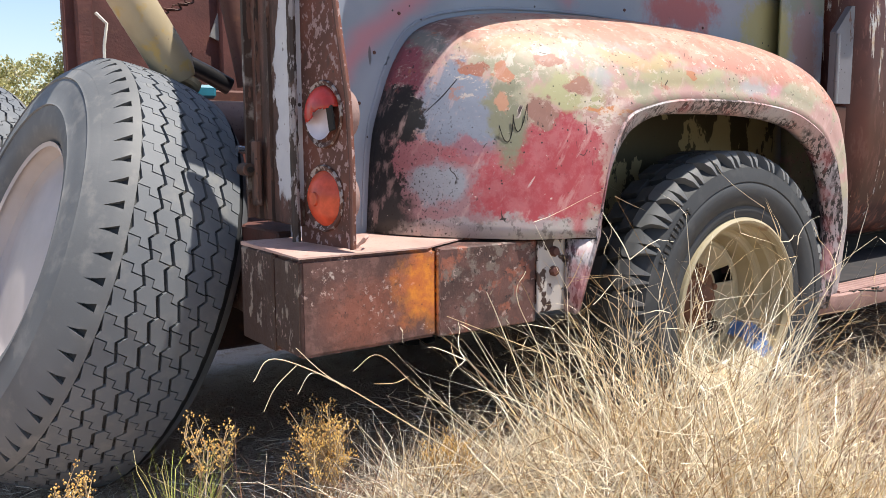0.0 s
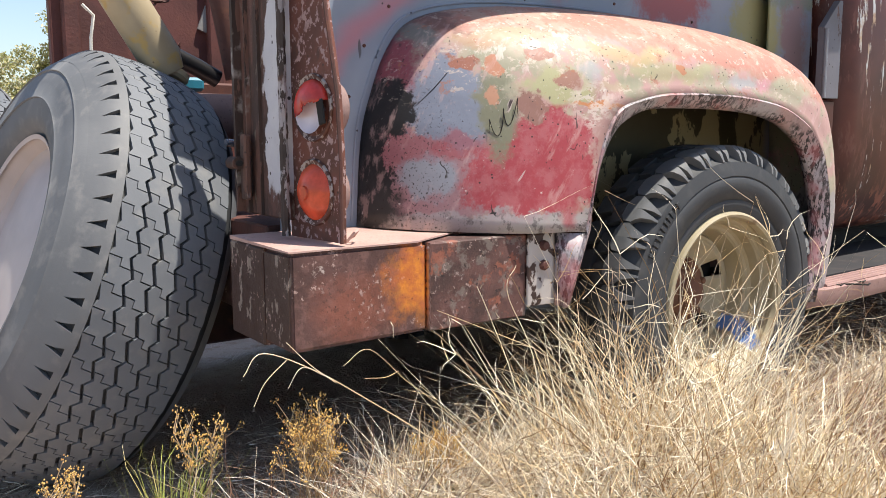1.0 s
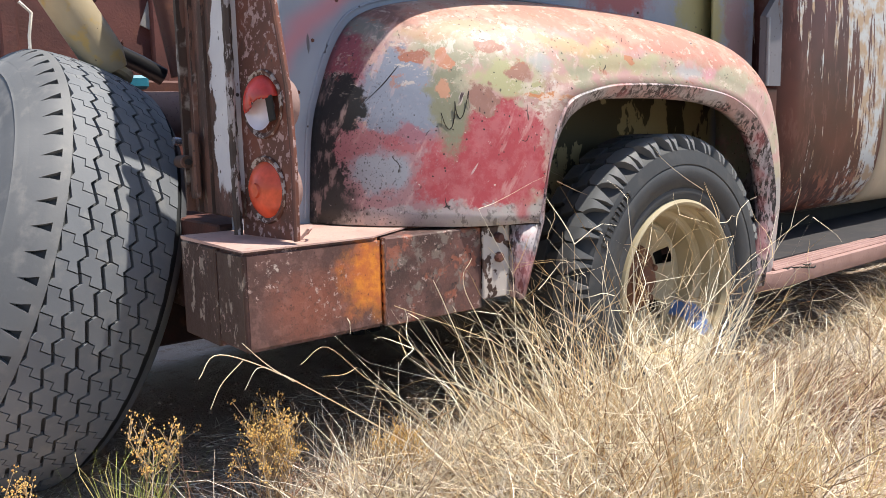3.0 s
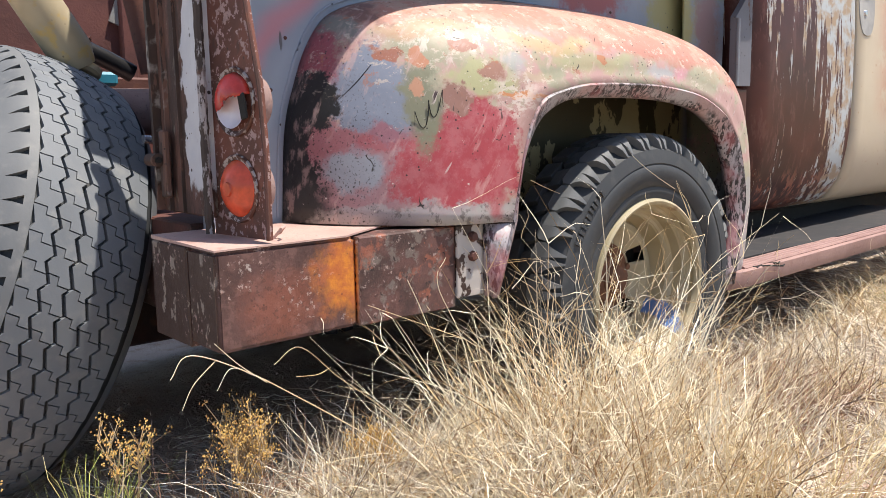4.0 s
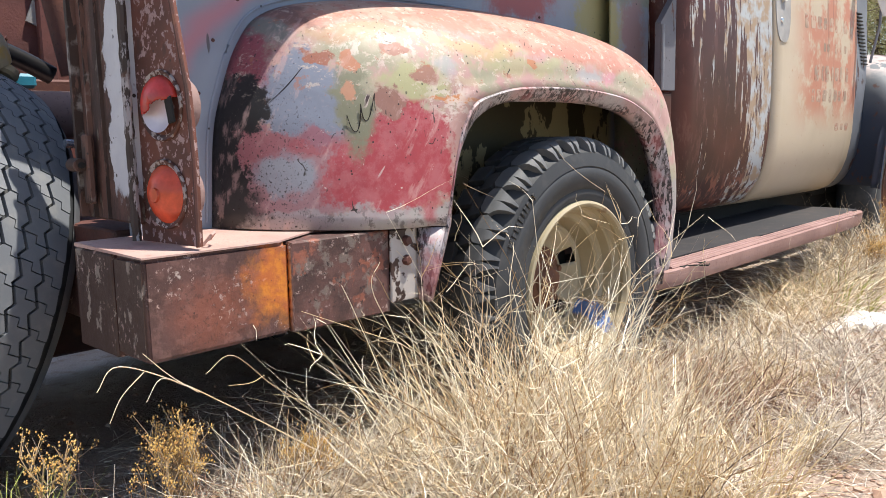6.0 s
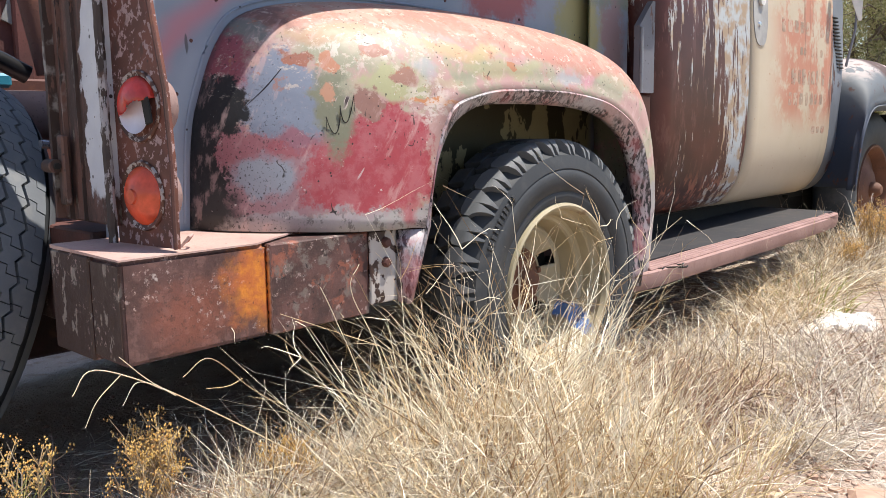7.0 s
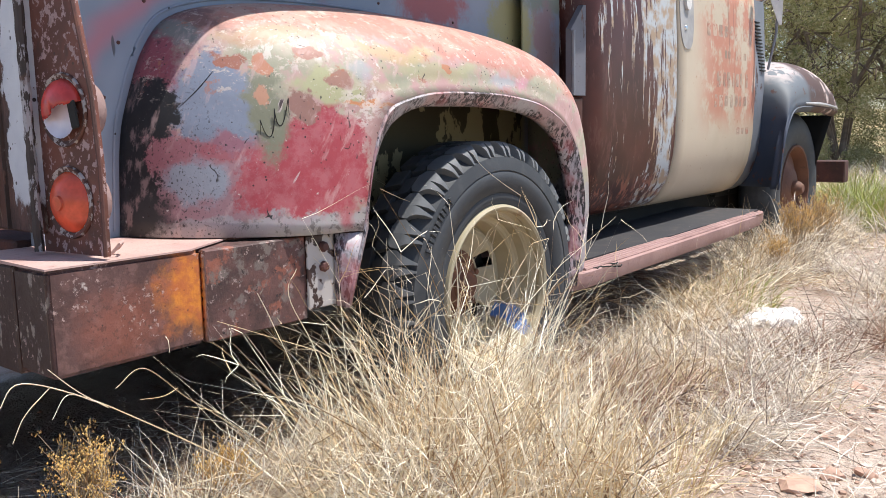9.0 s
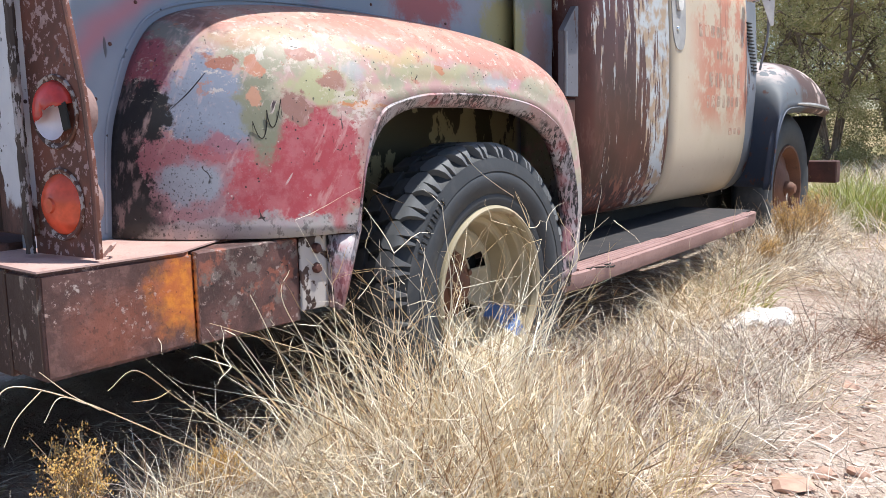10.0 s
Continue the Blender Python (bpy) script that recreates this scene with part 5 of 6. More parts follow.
def leaves(name, mat, clumps, n, size, parent, seed, flat=.6):
    """Many small leaf quads about clump centres (x, y, z, radius)."""
    rng = np.random.default_rng(seed)
    C = np.array(clumps)
    pick = rng.integers(0, len(C), n)
    v = rng.normal(size=(n, 3))
    v /= np.linalg.norm(v, axis=1)[:, None]
    r = C[pick, 3] * (0.35 + 0.75 * rng.random(n) ** .6)
    p = C[pick, :3] + v * r[:, None] * np.array([1, 1, flat + .2])
    a = rng.normal(size=(n, 3))
    a /= np.linalg.norm(a, axis=1)[:, None]
    b = np.cross(a, rng.normal(size=(n, 3)))
    b /= np.linalg.norm(b, axis=1)[:, None]
    s = size * (0.5 + rng.random(n))[:, None]
    q = np.stack([p - a * s * .2, p + b * s * .32 + a * s * .4, p + a * s, p - b * s * .32 + a * s * .4], 1).reshape(-1, 3)
    me = bpy.data.meshes.new(name)
    me.from_pydata(q.tolist(), [], np.arange(n * 4).reshape(-1, 4).tolist())
    me.materials.append(mat)
    ob = new(name, me)
    ob.parent = parent
    return ob


def tree(x, y, h, spread, seed, mat, n, size, label, group, bare=0):
    rng = random.Random(seed)
    z0 = ground_z(x, y)
    t = thing("tree", label, "tree", group, pose(x, y, z0 - .05))
    bm = bmesh.new()
    clumps = []
    for k in range(5):
        a = 2 * math.pi * k / 5 + rng.uniform(-.4, .4)
        tip = Vector((math.cos(a) * spread * .6, math.sin(a) * spread * .6, h * rng.uniform(.55, .9)))
        mid = tip * .45 + Vector((rng.uniform(-.15, .15), rng.uniform(-.15, .15), h * .08))
        add_tube(bm, [(rng.uniform(-.08, .08), rng.uniform(-.08, .08), 0), mid, tip], [.045, .026, .01], 7)
        for q in range(5):
            u = rng.uniform(.3, 1.0)
            base = mid.lerp(tip, u)
            end = base + Vector((rng.uniform(-1, 1), rng.uniform(-1, 1), rng.uniform(-.3, .8))) * spread * .35
            add_tube(bm, [base, base.lerp(end, .5) + Vector((0, 0, rng.uniform(-.05, .08))), end], [.02, .012, .004], 5)
            clumps.append((*end, spread * rng.uniform(.14, .3)))
    for q in range(bare):
        a = rng.uniform(0, 2 * math.pi)
        p0 = Vector((math.cos(a) * spread * .5, math.sin(a) * spread * .5, h * rng.uniform(.3, .9)))
        pts = [p0]
        for k in range(5):
            pts.append(pts[-1] + Vector((rng.uniform(-.2, .2), rng.uniform(-.2, .2), rng.uniform(-.16, .16))))
        add_tube(bm, pts, [.012, .01, .008, .006, .005, .003], 5)
    for q in range(95):
        a, rr = rng.uniform(0, 2 * math.pi), spread * rng.random() ** .5
        zz = h * rng.uniform(.03, .95)
        rr *= 1.0 - .45 * (zz / h) ** 2
        clumps.append((math.cos(a) * rr, math.sin(a) * rr, zz, spread * rng.uniform(.12, .26)))
    part("trunk", bm, M_BARK, t, "grey crooked trunk and limbs")
    leaves("crown", mat, clumps, n, size, t, seed)
    return t


def woods():
    k = 0
    for x, y, h, sp in ((8.8, 1.5, 3.0, 1.0), (9.3, .2, 3.2, 1.1), (9.9, 2.7, 3.6, 1.3), (10.8, 1.2, 3.8, 1.3), (11.2, -.6, 3.8, 1.4), (12.2, 3.2, 4.4, 1.6), (9.0, 4.2, 3.4, 1.3), (11.5, 5.2, 4.4, 1.6), (12.8, .8, 4.6, 1.6)):
        tree(x, y, h, sp, 20 + k, M_LEAF if k % 2 else M_LEAF_PALE, 80000, .020, "dense grey-green juniper with dead twigs", "junipers beyond the truck", 110)
        k += 1
    for x, y, h, sp in ((.1, 13.0, 2.1, 1.1), (1.5, 12.5, 2.6, 1.0), (-1.4, 14.0, 2.2, 1.2)):
        tree(x, y, h, sp, 20 + k, M_LEAF_PALE, 20000, .045, "pale green desert shrub", "shrubs behind the truck", 2)
        k += 1


woods()

# ---- grass, weeds, stones ----


class Blades:
    """Collects thin bent ribbons and links them as one mesh."""

    def __init__(self, seed):
        self.r = np.random.default_rng(seed)
        self.v, self.n = [], 0

    def add(self, base, tip_dir, length, width, droop, seg=4):
        """base (n,3), tip_dir (n,3) unit, length (n), width (n), droop (n)."""
        n = len(base)
        side = np.cross(tip_dir, self.r.normal(size=(n, 3)))
        side /= np.linalg.norm(side, axis=1)[:, None] + 1e-9
        hor = tip_dir * np.array([1, 1, 0])
        hor /= np.linalg.norm(hor, axis=1)[:, None] + 1e-6
        kink, bend = self.r.normal(size=(n, 3)) * .085, self.r.normal(size=(n, 3)) * .038
        rows, mids = [], []
        for k in range(seg + 1):
            u = k / seg
            p = base + tip_dir * (length * u)[:, None] + (hor * .8 - np.array([0, 0, .75])) * (droop * length * u * u)[:, None]
            p = p + kink * (length * u * (1 - u) * 2)[:, None] + bend * (length * np.sin(u * 7.0) * u)[:, None]
            mids.append(p)
            w = (width * (1 - .8 * u ** 1.5))[:, None]
            rows += [p - side * w / 2, p + side * w / 2]
        self.v.append(np.stack(rows, 1).reshape(-1, 3))
        self.n += n
        self.seg = seg
        return np.stack(mids, 1)

    def link(self, name, mat, label, category):
        v = np.concatenate(self.v)
        m = 2 * (self.seg + 1)
        one = np.array([[2 * k, 2 * k + 1, 2 * k + 3, 2 * k + 2] for k in range(self.seg)])
        f = (one[None] + (np.arange(self.n) * m)[:, None, None]).reshape(-1, 4)
        me = bpy.data.meshes.new(name)
        me.vertices.add(len(v))
        me.vertices.foreach_set("co", v.ravel())
        me.loops.add(f.size)
        me.loops.foreach_set("vertex_index", f.ravel())
        me.polygons.add(len(f))
        me.polygons.foreach_set("loop_start", np.arange(0, f.size, 4))
        me.polygons.foreach_set("loop_total", np.full(len(f), 4))
        me.update()
        me.validate()
        me.materials.append(mat)
        return tagged(new(name, me), label, category, kind="stuff")


def gz(x, y):
    return np.array([ground_z(a, b) for a, b in zip(x, y)])


def tuft(bl, x, y, n, h, spread=.06, lean=.35, width=.0026, droop=.25, tilt=(0.0, 0.0), heads=0):
    """A bunch of upright blades; heads: side twigs near each tip."""
    r = bl.r
    a, q = r.uniform(0, 2 * np.pi, n), spread * np.sqrt(r.random(n))
    bx, by = x + q * np.cos(a), y + q * np.sin(a)
    z0 = ground_z(x, y)
    base = np.stack([bx, by, np.full(n, z0 - .01)], 1)
    t = lean * (0.15 + r.random(n)) * (0.4 + q / spread)
    a2 = a + r.normal(size=n) * .9
    d = np.stack([np.sin(t) * np.cos(a2) + tilt[0], np.sin(t) * np.sin(a2) + tilt[1], np.cos(t)], 1)
    d /= np.linalg.norm(d, axis=1)[:, None]
    ln = h * (0.3 + .8 * r.random(n))
    mid = bl.add(base, d, ln, width * (0.6 + .8 * r.random(n)), droop * (0.2 + 1.6 * r.random(n)))
    for k in range(heads):
        i = r.integers(2, 5, n)
        p = mid[np.arange(n), i]
        e = d + r.normal(size=(n, 3)) * .8
        e /= np.linalg.norm(e, axis=1)[:, None]
        bl.add(p, e, ln * r.uniform(.08, .22, n), np.full(n, width * .55), .3 * r.random(n))


def thatch(bl, x, y, n, rad, h, width=.0022):
    """A tangle of broken straw heaped about a point."""
    r = bl.r
    a, q = r.uniform(0, 2 * np.pi, n), rad * np.sqrt(r.random(n))
    bx, by = x + q * np.cos(a), y + q * np.sin(a)
    bz = ground_z(x, y) + h * r.random(n) ** 1.3 * (1 - .75 * (q / rad) ** 2)
    a2, el = r.uniform(0, 2 * np.pi, n), r.uniform(-.25, 1.35, n)
    d = np.stack([np.cos(el) * np.cos(a2), np.cos(el) * np.sin(a2), np.sin(el)], 1)
    bl.add(np.stack([bx, by, bz], 1), d, r.uniform(.07, .26, n), width * (0.5 + .8 * r.random(n)), .4 * r.random(n))


def keep(x, y):
    """Where grass can grow: off the tyres' footprint and the deep shade under the truck."""
    return not (y > .08 and x < 2.4) or (y > 1.9)


def grass():
    bl, gr, gn, gd, lt = Blades(1), Blades(2), Blades(3), Blades(4), Blades(5)
    # the tall bunches in front of the rear wheel
    for x, y, n, h, tl in ((-.64, -.10, 60, .44, (-.15, 0)), (-.55, -.16, 90, .50, (-.1, 0)), (-.44, -.13, 90, .52, (0, .05)), (-.36, -.22, 90, .47, (0, 0)), (-.26, -.12, 80, .46, (.05, .05)),
                           (-.15, -.2, 80, .40, (.08, 0)), (-.03, -.14, 80, .36, (.1, .05)), (.08, -.22, 80, .32, (.1, 0)), (.2, -.16, 80, .30, (.1, 0)), (.33, -.2, 80, .28, (.1, .05)),
                           (.47, -.14, 80, .28, (.1, .05)), (.6, -.2, 60, .24, (0, 0)), (-.75, -.16, 36, .3, (-.05, 0)), (-.5, -.33, 90, .36, (0, 0)), (-.3, -.36, 90, .34, (0, 0)),
                           (-.1, -.38, 90, .32, (.05, 0)), (-.62, -.28, 80, .36, (-.05, 0)), (-.72, -.38, 80, .3, (0, 0)), (-.4, -.5, 80, .26, (0, 0)), (-.85, -.3, 50, .28, (-.1, 0))):
        if x > -.25 and y < -.18:
            n, h = n // 4, h * .65
        elif x > .1:
            n = n // 2
        if x > -.2:
            n, h = int(n * .6), h * .55
        tuft(bl, x, y, int(n * 1.4), h, .07, .5, .0029, .25, tl, 2)
        hh = h * (.42 if y < -.08 and x > -.6 else .3)
        if x > -.1:
            n, hh = n // 2, hh * .7
        thatch(bl, x, y - .02, 150 if x < -.1 else 60, .10, hh, .0024)
        thatch(gr, x, y - .03, 130 if x < -.1 else 90, .11, hh * .7, .0022)
    # straw heaped against the foot of the wheel
    for x, y, h in ((-.20, -.10, .22), (-.10, -.10, .20), (.0, -.10, .19), (.09, -.10, .17)):
        tuft(bl, x, y, 70, h, .06, .6, .0026, .3, (0, 0), 1)
        thatch(bl, x, y, 120, .07, h * .6, .0024)
        thatch(lt, x, y, 60, .07, h * .4, .0024)
    # long arching stems over the dark gap
    tuft(bl, -.55, -.14, 60, .64, .14, .4, .003, .2, (-.05, .05), 4)
    tuft(bl, -.35, -.16, 70, .66, .16, .4, .003, .2, (0, .05), 4)
    tuft(bl, -.1, -.16, 30, .54, .2, .5, .0028, .2, (0, .05), 4)
    tuft(bl, .15, -.16, 10, .42, .2, .5, .0026, .2, (0, .05), 4)
    # thatch and small tufts over the rest, with bare soil between
    rng = np.random.default_rng(7)
    for k in range(900):
        x, y = rng.uniform(-1.3, 5.5), rng.uniform(-2.2, .4)
        if not keep(x, y) or (.95 < x < 1.5 and -.55 < y < -.15) or (x < 1.0 and y < -.58 and rng.random() < .75):
            continue
        if -.22 < x < .3 and -.42 < y < -.04 and rng.random() < .8:
            continue
        v = noise.noise((x * 2.4, y * 2.4, 4.0))
        if v < .06 and rng.random() < .9:
            continue
        d = math.hypot(x + 1.78, y + 1.29)
        n = int(90 if d < 3 else 60)
        g, wd = (bl, gr, gd)[int(rng.random() * 2.6)], (.002 if d < 3 else .0034)
        tuft(g, x, y, n // 2, rng.uniform(.07, .17) * (.8 + v), .07, .8, wd, .35)
        thatch(gr if rng.random() < .7 else bl, x, y, n // 2, .13, rng.uniform(.03, .07), wd)
    # red-brown litter in the gap beside the tall clump and under the bunches
    for x, y, n, q in ((-.06, -.22, 420, .15), (.10, -.28, 300, .13), (.0, -.38, 260, .12), (.22, -.16, 200, .12), (.3, -.45, 200, .12), (-.95, .0, 200, .12), (-1.2, .02, 160, .12), (.8, -.5, 220, .14), (1.1, -.7, 220, .14)):
        thatch(lt, x, y, n, q, .03, .0024)
    # golden stems and dense bunches standing in front of the path
    for x, y, n, h, tl in ((-.42, -.60, 40, .36, (.05, 0)), (-.28, -.62, 40, .34, (.15, 0)), (-.16, -.57, 30, .3, (.2, 0)), (.02, -.52, 60, .2, (.15, .05)),
                           (-.5, -.52, 40, .34, (.05, 0)), (.25, -.32, 90, .2, (.1, 0)), (.42, -.36, 90, .18, (.1, 0))):
        tuft(gd, x, y, n, h, .06, .45, .0024, .3, tl, 1)
    for x, y, n, h in ((.10, -.58, 320, .17), (.16, -.53, 260, .15), (.62, -.42, 260, .16), (.95, -.62, 240, .13), (1.15, -.8, 240, .15), (.75, -.55, 200, .12)):
        tuft(gr, x, y, n, h, .045, 1.1, .0018, .5)
    for x, y, n, h, tl in ((-.52, -.44, 60, .42, (.0, 0)), (-.4, -.46, 50, .4, (.1, 0)), (-.62, -.46, 70, .34, (-.05, 0)), (-.3, -.46, 50, .36, (.12, 0))):
        tuft(bl, x, y, n, h, .06, .35, .0028, .15, tl, 0)
    # low straw heaped at the edge of the shade
    for k in range(70):
        x = rng.uniform(-1.14, -.5)
        y = rng.uniform(-.14, .05)
        tuft(bl if k % 3 else gr, x, y, 26, rng.uniform(.10, .20), .05, .7, .002, .35)
        thatch(bl if k % 2 else gr, x, y, 46, .09, .09, .002)
    # grey bunch grasses along the path
    for x, y, h in ((.55, -.48, .2), (.35, -.6, .17), (.75, -.35, .18), (1.0, -.5, .16), (1.3, -.62, .2), (1.55, -.75, .2), (1.9, -.55, .18), (.1, -.62, .15), (2.1, -.25, .2)):
        tuft(gr, x, y, 160, h, .07, .9, .002, .35)
        thatch(gr, x, y, 160, .12, h * .4, .002)
    # along the running board and the front wheel
    for x, y, h in ((.85, -.14, .26), (1.05, -.12, .28), (1.25, -.1, .3), (1.5, -.06, .32), (1.7, -.08, .34), (1.9, -.05, .36), (2.1, -.08, .36), (2.3, -.02, .34), (2.5, .0, .32), (2.7, -.06, .3), (3.0, 0, .34), (3.3, .1, .36), (2.0, .1, .3), (2.2, .12, .36)):
        tuft(bl if x < 1.4 else gr, x, y, 90, h, .09, .7, .0026, .3, (0, 0), 2)
        thatch(bl, x, y, 260, .14, h * .5, .0026)
    # far field
    for k in range(700):
        x, y = rng.uniform(3.2, 9.5), rng.uniform(-4.5, 5.0)
        if y > .3 and x < 3.5:
            continue
        tuft(bl if rng.random() < .6 else gr, x, y, 40, rng.uniform(.14, .34), .16, .7, .008, .3)
    for x, y, h, n in ((3.5, -.15, .36, 560), (3.8, .05, .40, 600), (4.2, .3, .40, 500), (4.0, -.3, .34, 500), (1.35, -.1, .2, 120)):
        tuft(gn, x, y, n, h, .16, .45, .005, .2)
    tuft(gn, -1.36, .115, 150, .2, .03, .3, .0022, .15, (.08, 0))
    tuft(gn, -.86, -.05, 12, .16, .03, .5, .003, .3)
    # straw litter lying on the soil
    n = 14000
    x, y = rng.uniform(-2.0, 3.5, n), rng.uniform(-1.8, .9, n)
    a = rng.uniform(0, 2 * np.pi, n)
    gr.add(np.stack([x, y, gz(x, y) + .004], 1), np.stack([np.cos(a), np.sin(a), .12 * rng.random(n)], 1), rng.uniform(.03, .12, n), rng.uniform(.0015, .003, n), np.zeros(n))
    lt.link("brown_litter", M_LITTER, "red-brown broken stems lying on the soil", "litter")
    bl.link("dry_grass", M_STRAW, "tall dry straw-coloured bunch grass", "grass")
    gr.link("grey_grass", M_GREYGRASS, "grey weathered bunch grass and litter", "grass")
    gd.link("golden_grass", M_GOLDGRASS, "golden dry grass bunches among the straw", "grass")
    gn.link("green_grass", M_GREEN, "fresh green grass shoots", "grass")


grass()


def arching_stems():
    """Long dead stalks that bend over the shade beside the bumper."""
    bm = bmesh.new()
    for pts, r in (([(-.76, -.09, .08), (-.835, -.09, .165), (-.985, -.09, .282), (-1.103, -.09, .369), (-1.188, -.09, .427), (-1.275, -.09, .468), (-1.307, -.09, .437)], .0014),
                   ([(-1.15, -.09, .40), (-1.2, -.10, .44), (-1.24, -.10, .482)], .001), ([(-1.235, -.09, .452), (-1.27, -.085, .42), (-1.29, -.085, .385)], .0009),
                   ([(-1.17, -.09, .415), (-1.21, -.09, .435), (-1.235, -.09, .405)], .0009),
                   ([(-.80, -.09, .09), (-.866, -.09, .242), (-.96, -.09, .335), (-1.016, -.09, .381), (-1.087, -.09, .446), (-1.136, -.09, .426)], .0012),
                   ([(-1.03, -.09, .40), (-1.06, -.095, .395), (-1.10, -.095, .40)], .0008), ([(-.78, -.10, .09), (-.90, -.10, .21), (-1.0, -.1, .235), (-1.06, -.1, .24)], .001),
                   ([(-.72, -.1, .09), (-.78, -.1, .33), (-.84, -.1, .47), (-.87, -.1, .53)], .0012), ([(-.7, -.1, .09), (-.73, -.1, .36), (-.80, -.1, .51), (-.78, -.1, .56)], .0012)):
        line = spline(pts, 5 * len(pts))
        add_tube(bm, line, [r * (1 - .55 * i / len(line)) for i in range(len(line))], 5)
    tagged(part("grass_stalks", bm, M_STRAW, None, "long pale grass stalks arching over the shade", 60), category="grass", kind="stuff")


arching_stems()


def weed(x, y, h, n, seed, label):
    """A dry weed: forked stems with golden seed heads."""
    rng = random.Random(seed)
    z0 = ground_z(x, y)
    t = thing("dry_weed", label, "weed", "dry weeds by the bumper", pose(x, y, z0 - .01))
    bm, hd = bmesh.new(), bmesh.new()
    for k in range(n):
        a, l = rng.uniform(0, 2 * math.pi), h * rng.uniform(.6, 1.05)
        out = rng.uniform(.05, .3) * h
        p0 = Vector((rng.uniform(-.03, .03), rng.uniform(-.03, .03), 0))
        p2 = Vector((math.cos(a) * out, math.sin(a) * out, l))
        p1 = p0.lerp(p2, .5) + Vector((rng.uniform(-.015, .015), rng.uniform(-.015, .015), .01))
        add_tube(bm, [p0, p1, p2], [.0015, .0011, .0007], 4, False)
        for q in range(7):
            b = p1.lerp(p2, rng.uniform(.45, 1.0))
            e = b + Vector((rng.uniform(-.022, .022), rng.uniform(-.022, .022), rng.uniform(.01, .04)))
            add_tube(bm, [b, e], [.001, .0007], 3, False)
            for s in range(7):
                c = e + Vector((rng.uniform(-.008, .008), rng.uniform(-.008, .008), rng.uniform(-.006, .008)))
                r = rng.uniform(.001, .0021)
                vs = [hd.verts.new(c + Vector(d) * r) for d in ((1, 0, 0), (-1, 0, 0), (0, 1, 0), (0, -1, 0), (0, 0, 1.5), (0, 0, -1.3))]
                for f in ((0, 2, 4), (2, 1, 4), (1, 3, 4), (3, 0, 4), (2, 0, 5), (1, 2, 5), (3, 1, 5), (0, 3, 5)):
                    hd.faces.new([vs[i] for i in f])
    part("stem", bm, M_STEM, t, "", 0, "stuff")
    part("seed_head", hd, M_GOLD, t, "golden dry seed heads", 0, "stuff")


weed(-1.135, .035, .215, 30, 3, "golden dry weed with forked seed heads")
weed(-1.305, .115, .24, 7, 4, "thin dry weed beside green shoots")
weed(-1.52, .205, .15, 5, 5, "sparse brown weed by the tyre")
weed(-.90, -.03, .15, 30, 6, "low brown weed in the straw")
weed(2.02, -.13, .30, 46, 7, "brown dry weed beside the front wheel")
weed(2.30, -.14, .32, 46, 8, "brown dry weed beside the front wheel")
weed(1.76, -.12, .20, 30, 9, "low brown weed at the end of the running board")


def stone(x, y, r, seed, mat, name="stone", label="angular reddish stone half sunk in sand", squash=.6, group="loose stones"):
    rng = random.Random(seed)
    bm = bmesh.new()
    bmesh.ops.create_icosphere(bm, subdivisions=2, radius=r)
    off = Vector((seed * 3.1, seed * 1.7, 0))
    for v in bm.verts:
        k = 1 + .5 * noise.noise(v.co / r * .9 + off) + .4 * noise.noise(v.co / r * 2.3 + off)
        v.co = Vector((v.co.x * k * rng.uniform(.95, 1.05), v.co.y * k, v.co.z * k * squash))
    ob = part(name, bm, mat, None, "", 25)
    ob.matrix_world = pose(x, y, ground_z(x, y) + r * squash * .35, 0, 0, seed * 47)
    return tagged(ob, label, "stone", group)


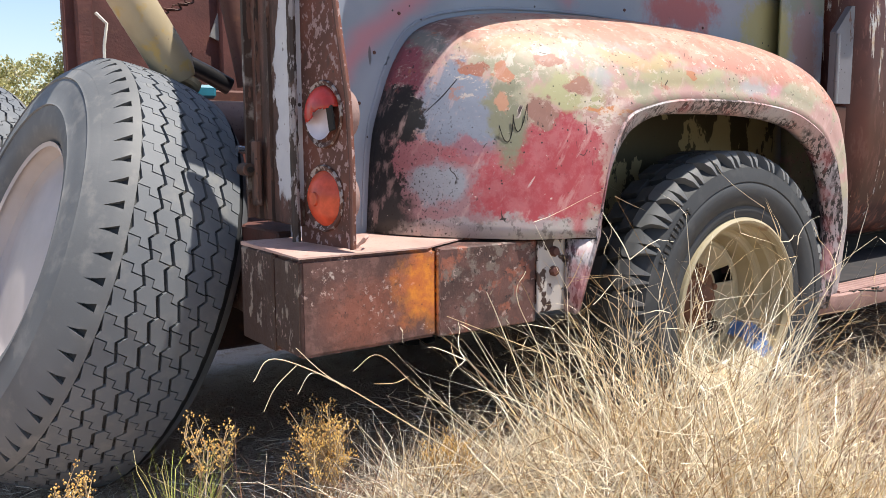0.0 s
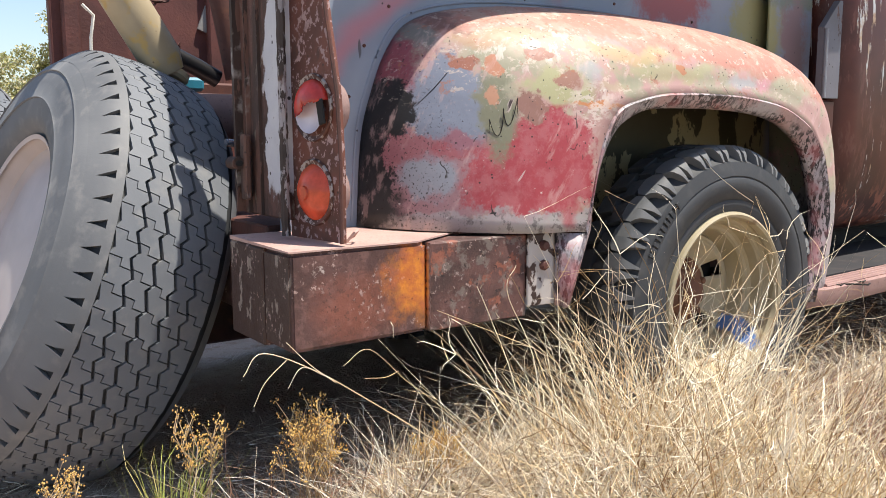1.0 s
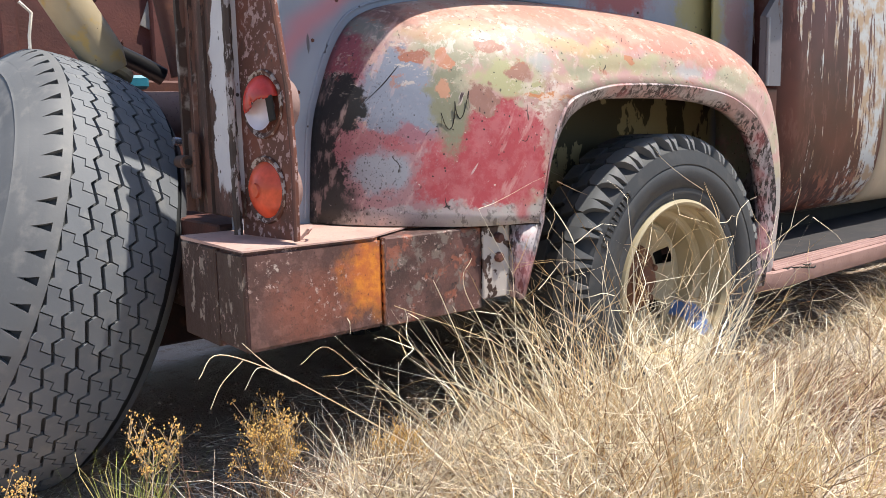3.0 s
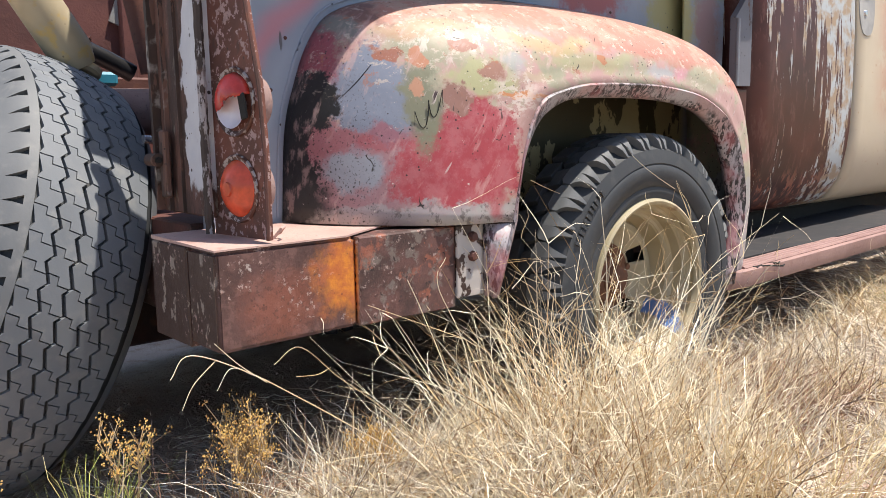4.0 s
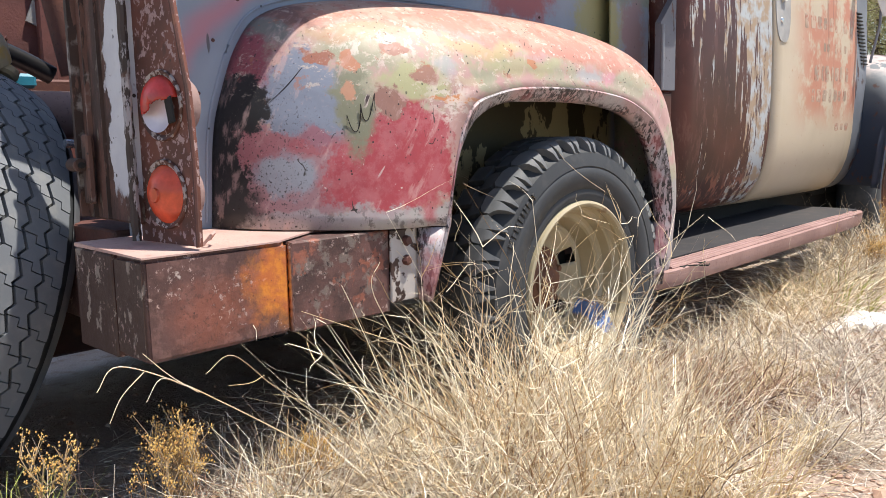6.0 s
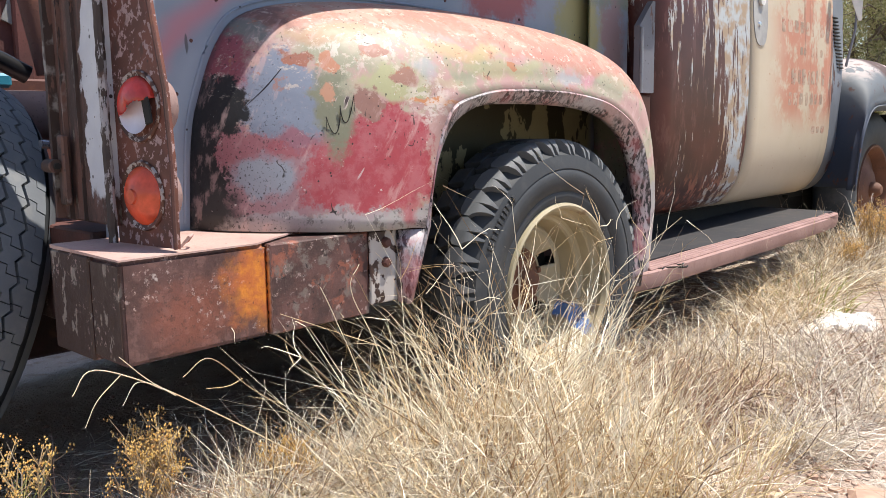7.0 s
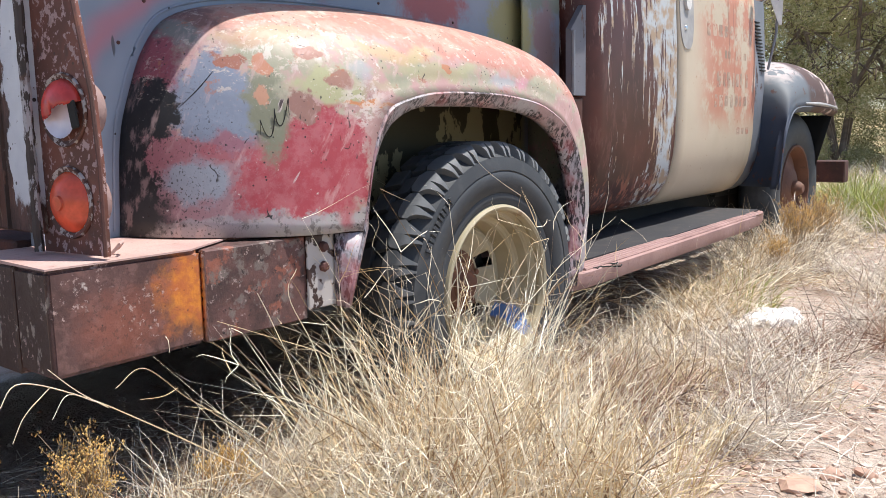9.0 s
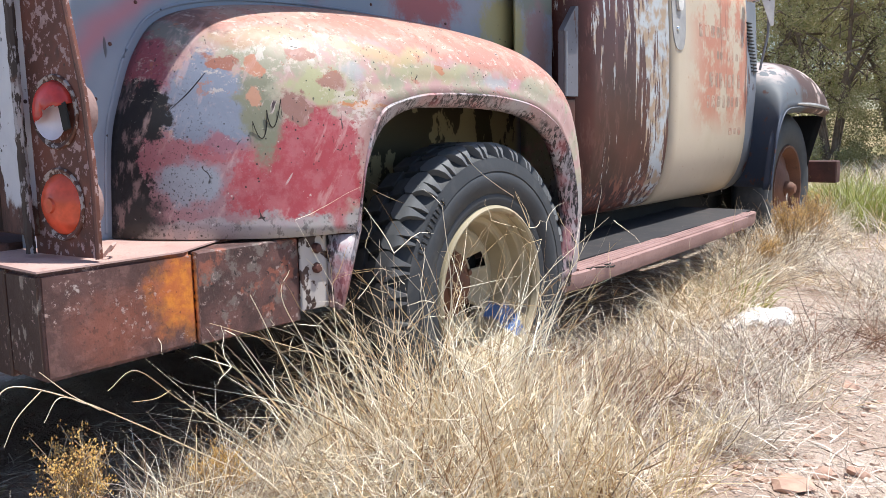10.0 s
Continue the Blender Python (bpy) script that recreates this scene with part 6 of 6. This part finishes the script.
stone(.03, -.815, .024, 1, M_STONE)
stone(.07, -.87, .02, 2, M_STONE)
stone(-.05, -.77, .05, 3, M_STONE, squash=.25)
stone(.62, -.72, .02, 4, M_STONE)
for k, (x, y, r) in enumerate(((1.24, -.29, .055), (1.17, -.255, .045), (1.22, -.35, .04), (1.12, -.22, .028), (1.30, -.33, .04), (1.18, -.31, .035), (1.26, -.24, .035), (1.08, -.2, .02))):
    stone(x, y, r, 11 + k, M_WHITEROCK, "white_rock", "chalk-white broken rock lying on dry grass", .7, "white rocks")


def pebbles():
    rng = np.random.default_rng(4)
    bm_v, bm_f = [], []
    for k in range(3500):
        x, y, r = rng.uniform(-2.0, 3.0), rng.uniform(-1.6, 1.3), rng.uniform(.002, .012) * rng.random() + .002
        z = ground_z(x, y)
        b = len(bm_v)
        sx, sy = r * rng.uniform(.7, 1.4), r * rng.uniform(.7, 1.4)
        bm_v += [(x + sx, y, z), (x, y + sy, z), (x - sx, y, z), (x, y - sy, z), (x + sx * .3, y + sy * .2, z + r * .8), (x - sx * .3, y - sy * .2, z + r * .7)]
        bm_f += [(b, b + 1, b + 4), (b + 1, b + 5, b + 4), (b + 1, b + 2, b + 5), (b + 2, b + 3, b + 5), (b + 3, b + 4, b + 5), (b + 3, b, b + 4)]
    for k in range(2600):        # flakes of crusted soil
        x, y = rng.uniform(-.5, 3.2), rng.uniform(-1.5, -.45)
        r = rng.uniform(.004, .017) * rng.random() + .003
        z = ground_z(x, y) + .001
        b, a0 = len(bm_v), rng.uniform(0, 6.28)
        ring = [(x + r * rng.uniform(.6, 1.3) * math.cos(a0 + q * 1.2566), y + r * rng.uniform(.6, 1.3) * math.sin(a0 + q * 1.2566)) for q in range(5)]
        t = rng.uniform(.15, .4) * r
        bm_v += [(p, q, z - .002) for p, q in ring] + [(x + (p - x) * .85, y + (q - y) * .85, z + t) for p, q in ring]
        bm_f += [(b + q, b + (q + 1) % 5, b + 5 + (q + 1) % 5, b + 5 + q) for q in range(5)] + [tuple(b + 5 + q for q in range(5))]
    me = bpy.data.meshes.new("pebbles")
    me.from_pydata(bm_v, [], bm_f)
    me.materials.append(M_CRUST)
    tagged(new("pebbles", me), "small reddish pebbles strewn on the sand", "gravel", kind="stuff")


pebbles()
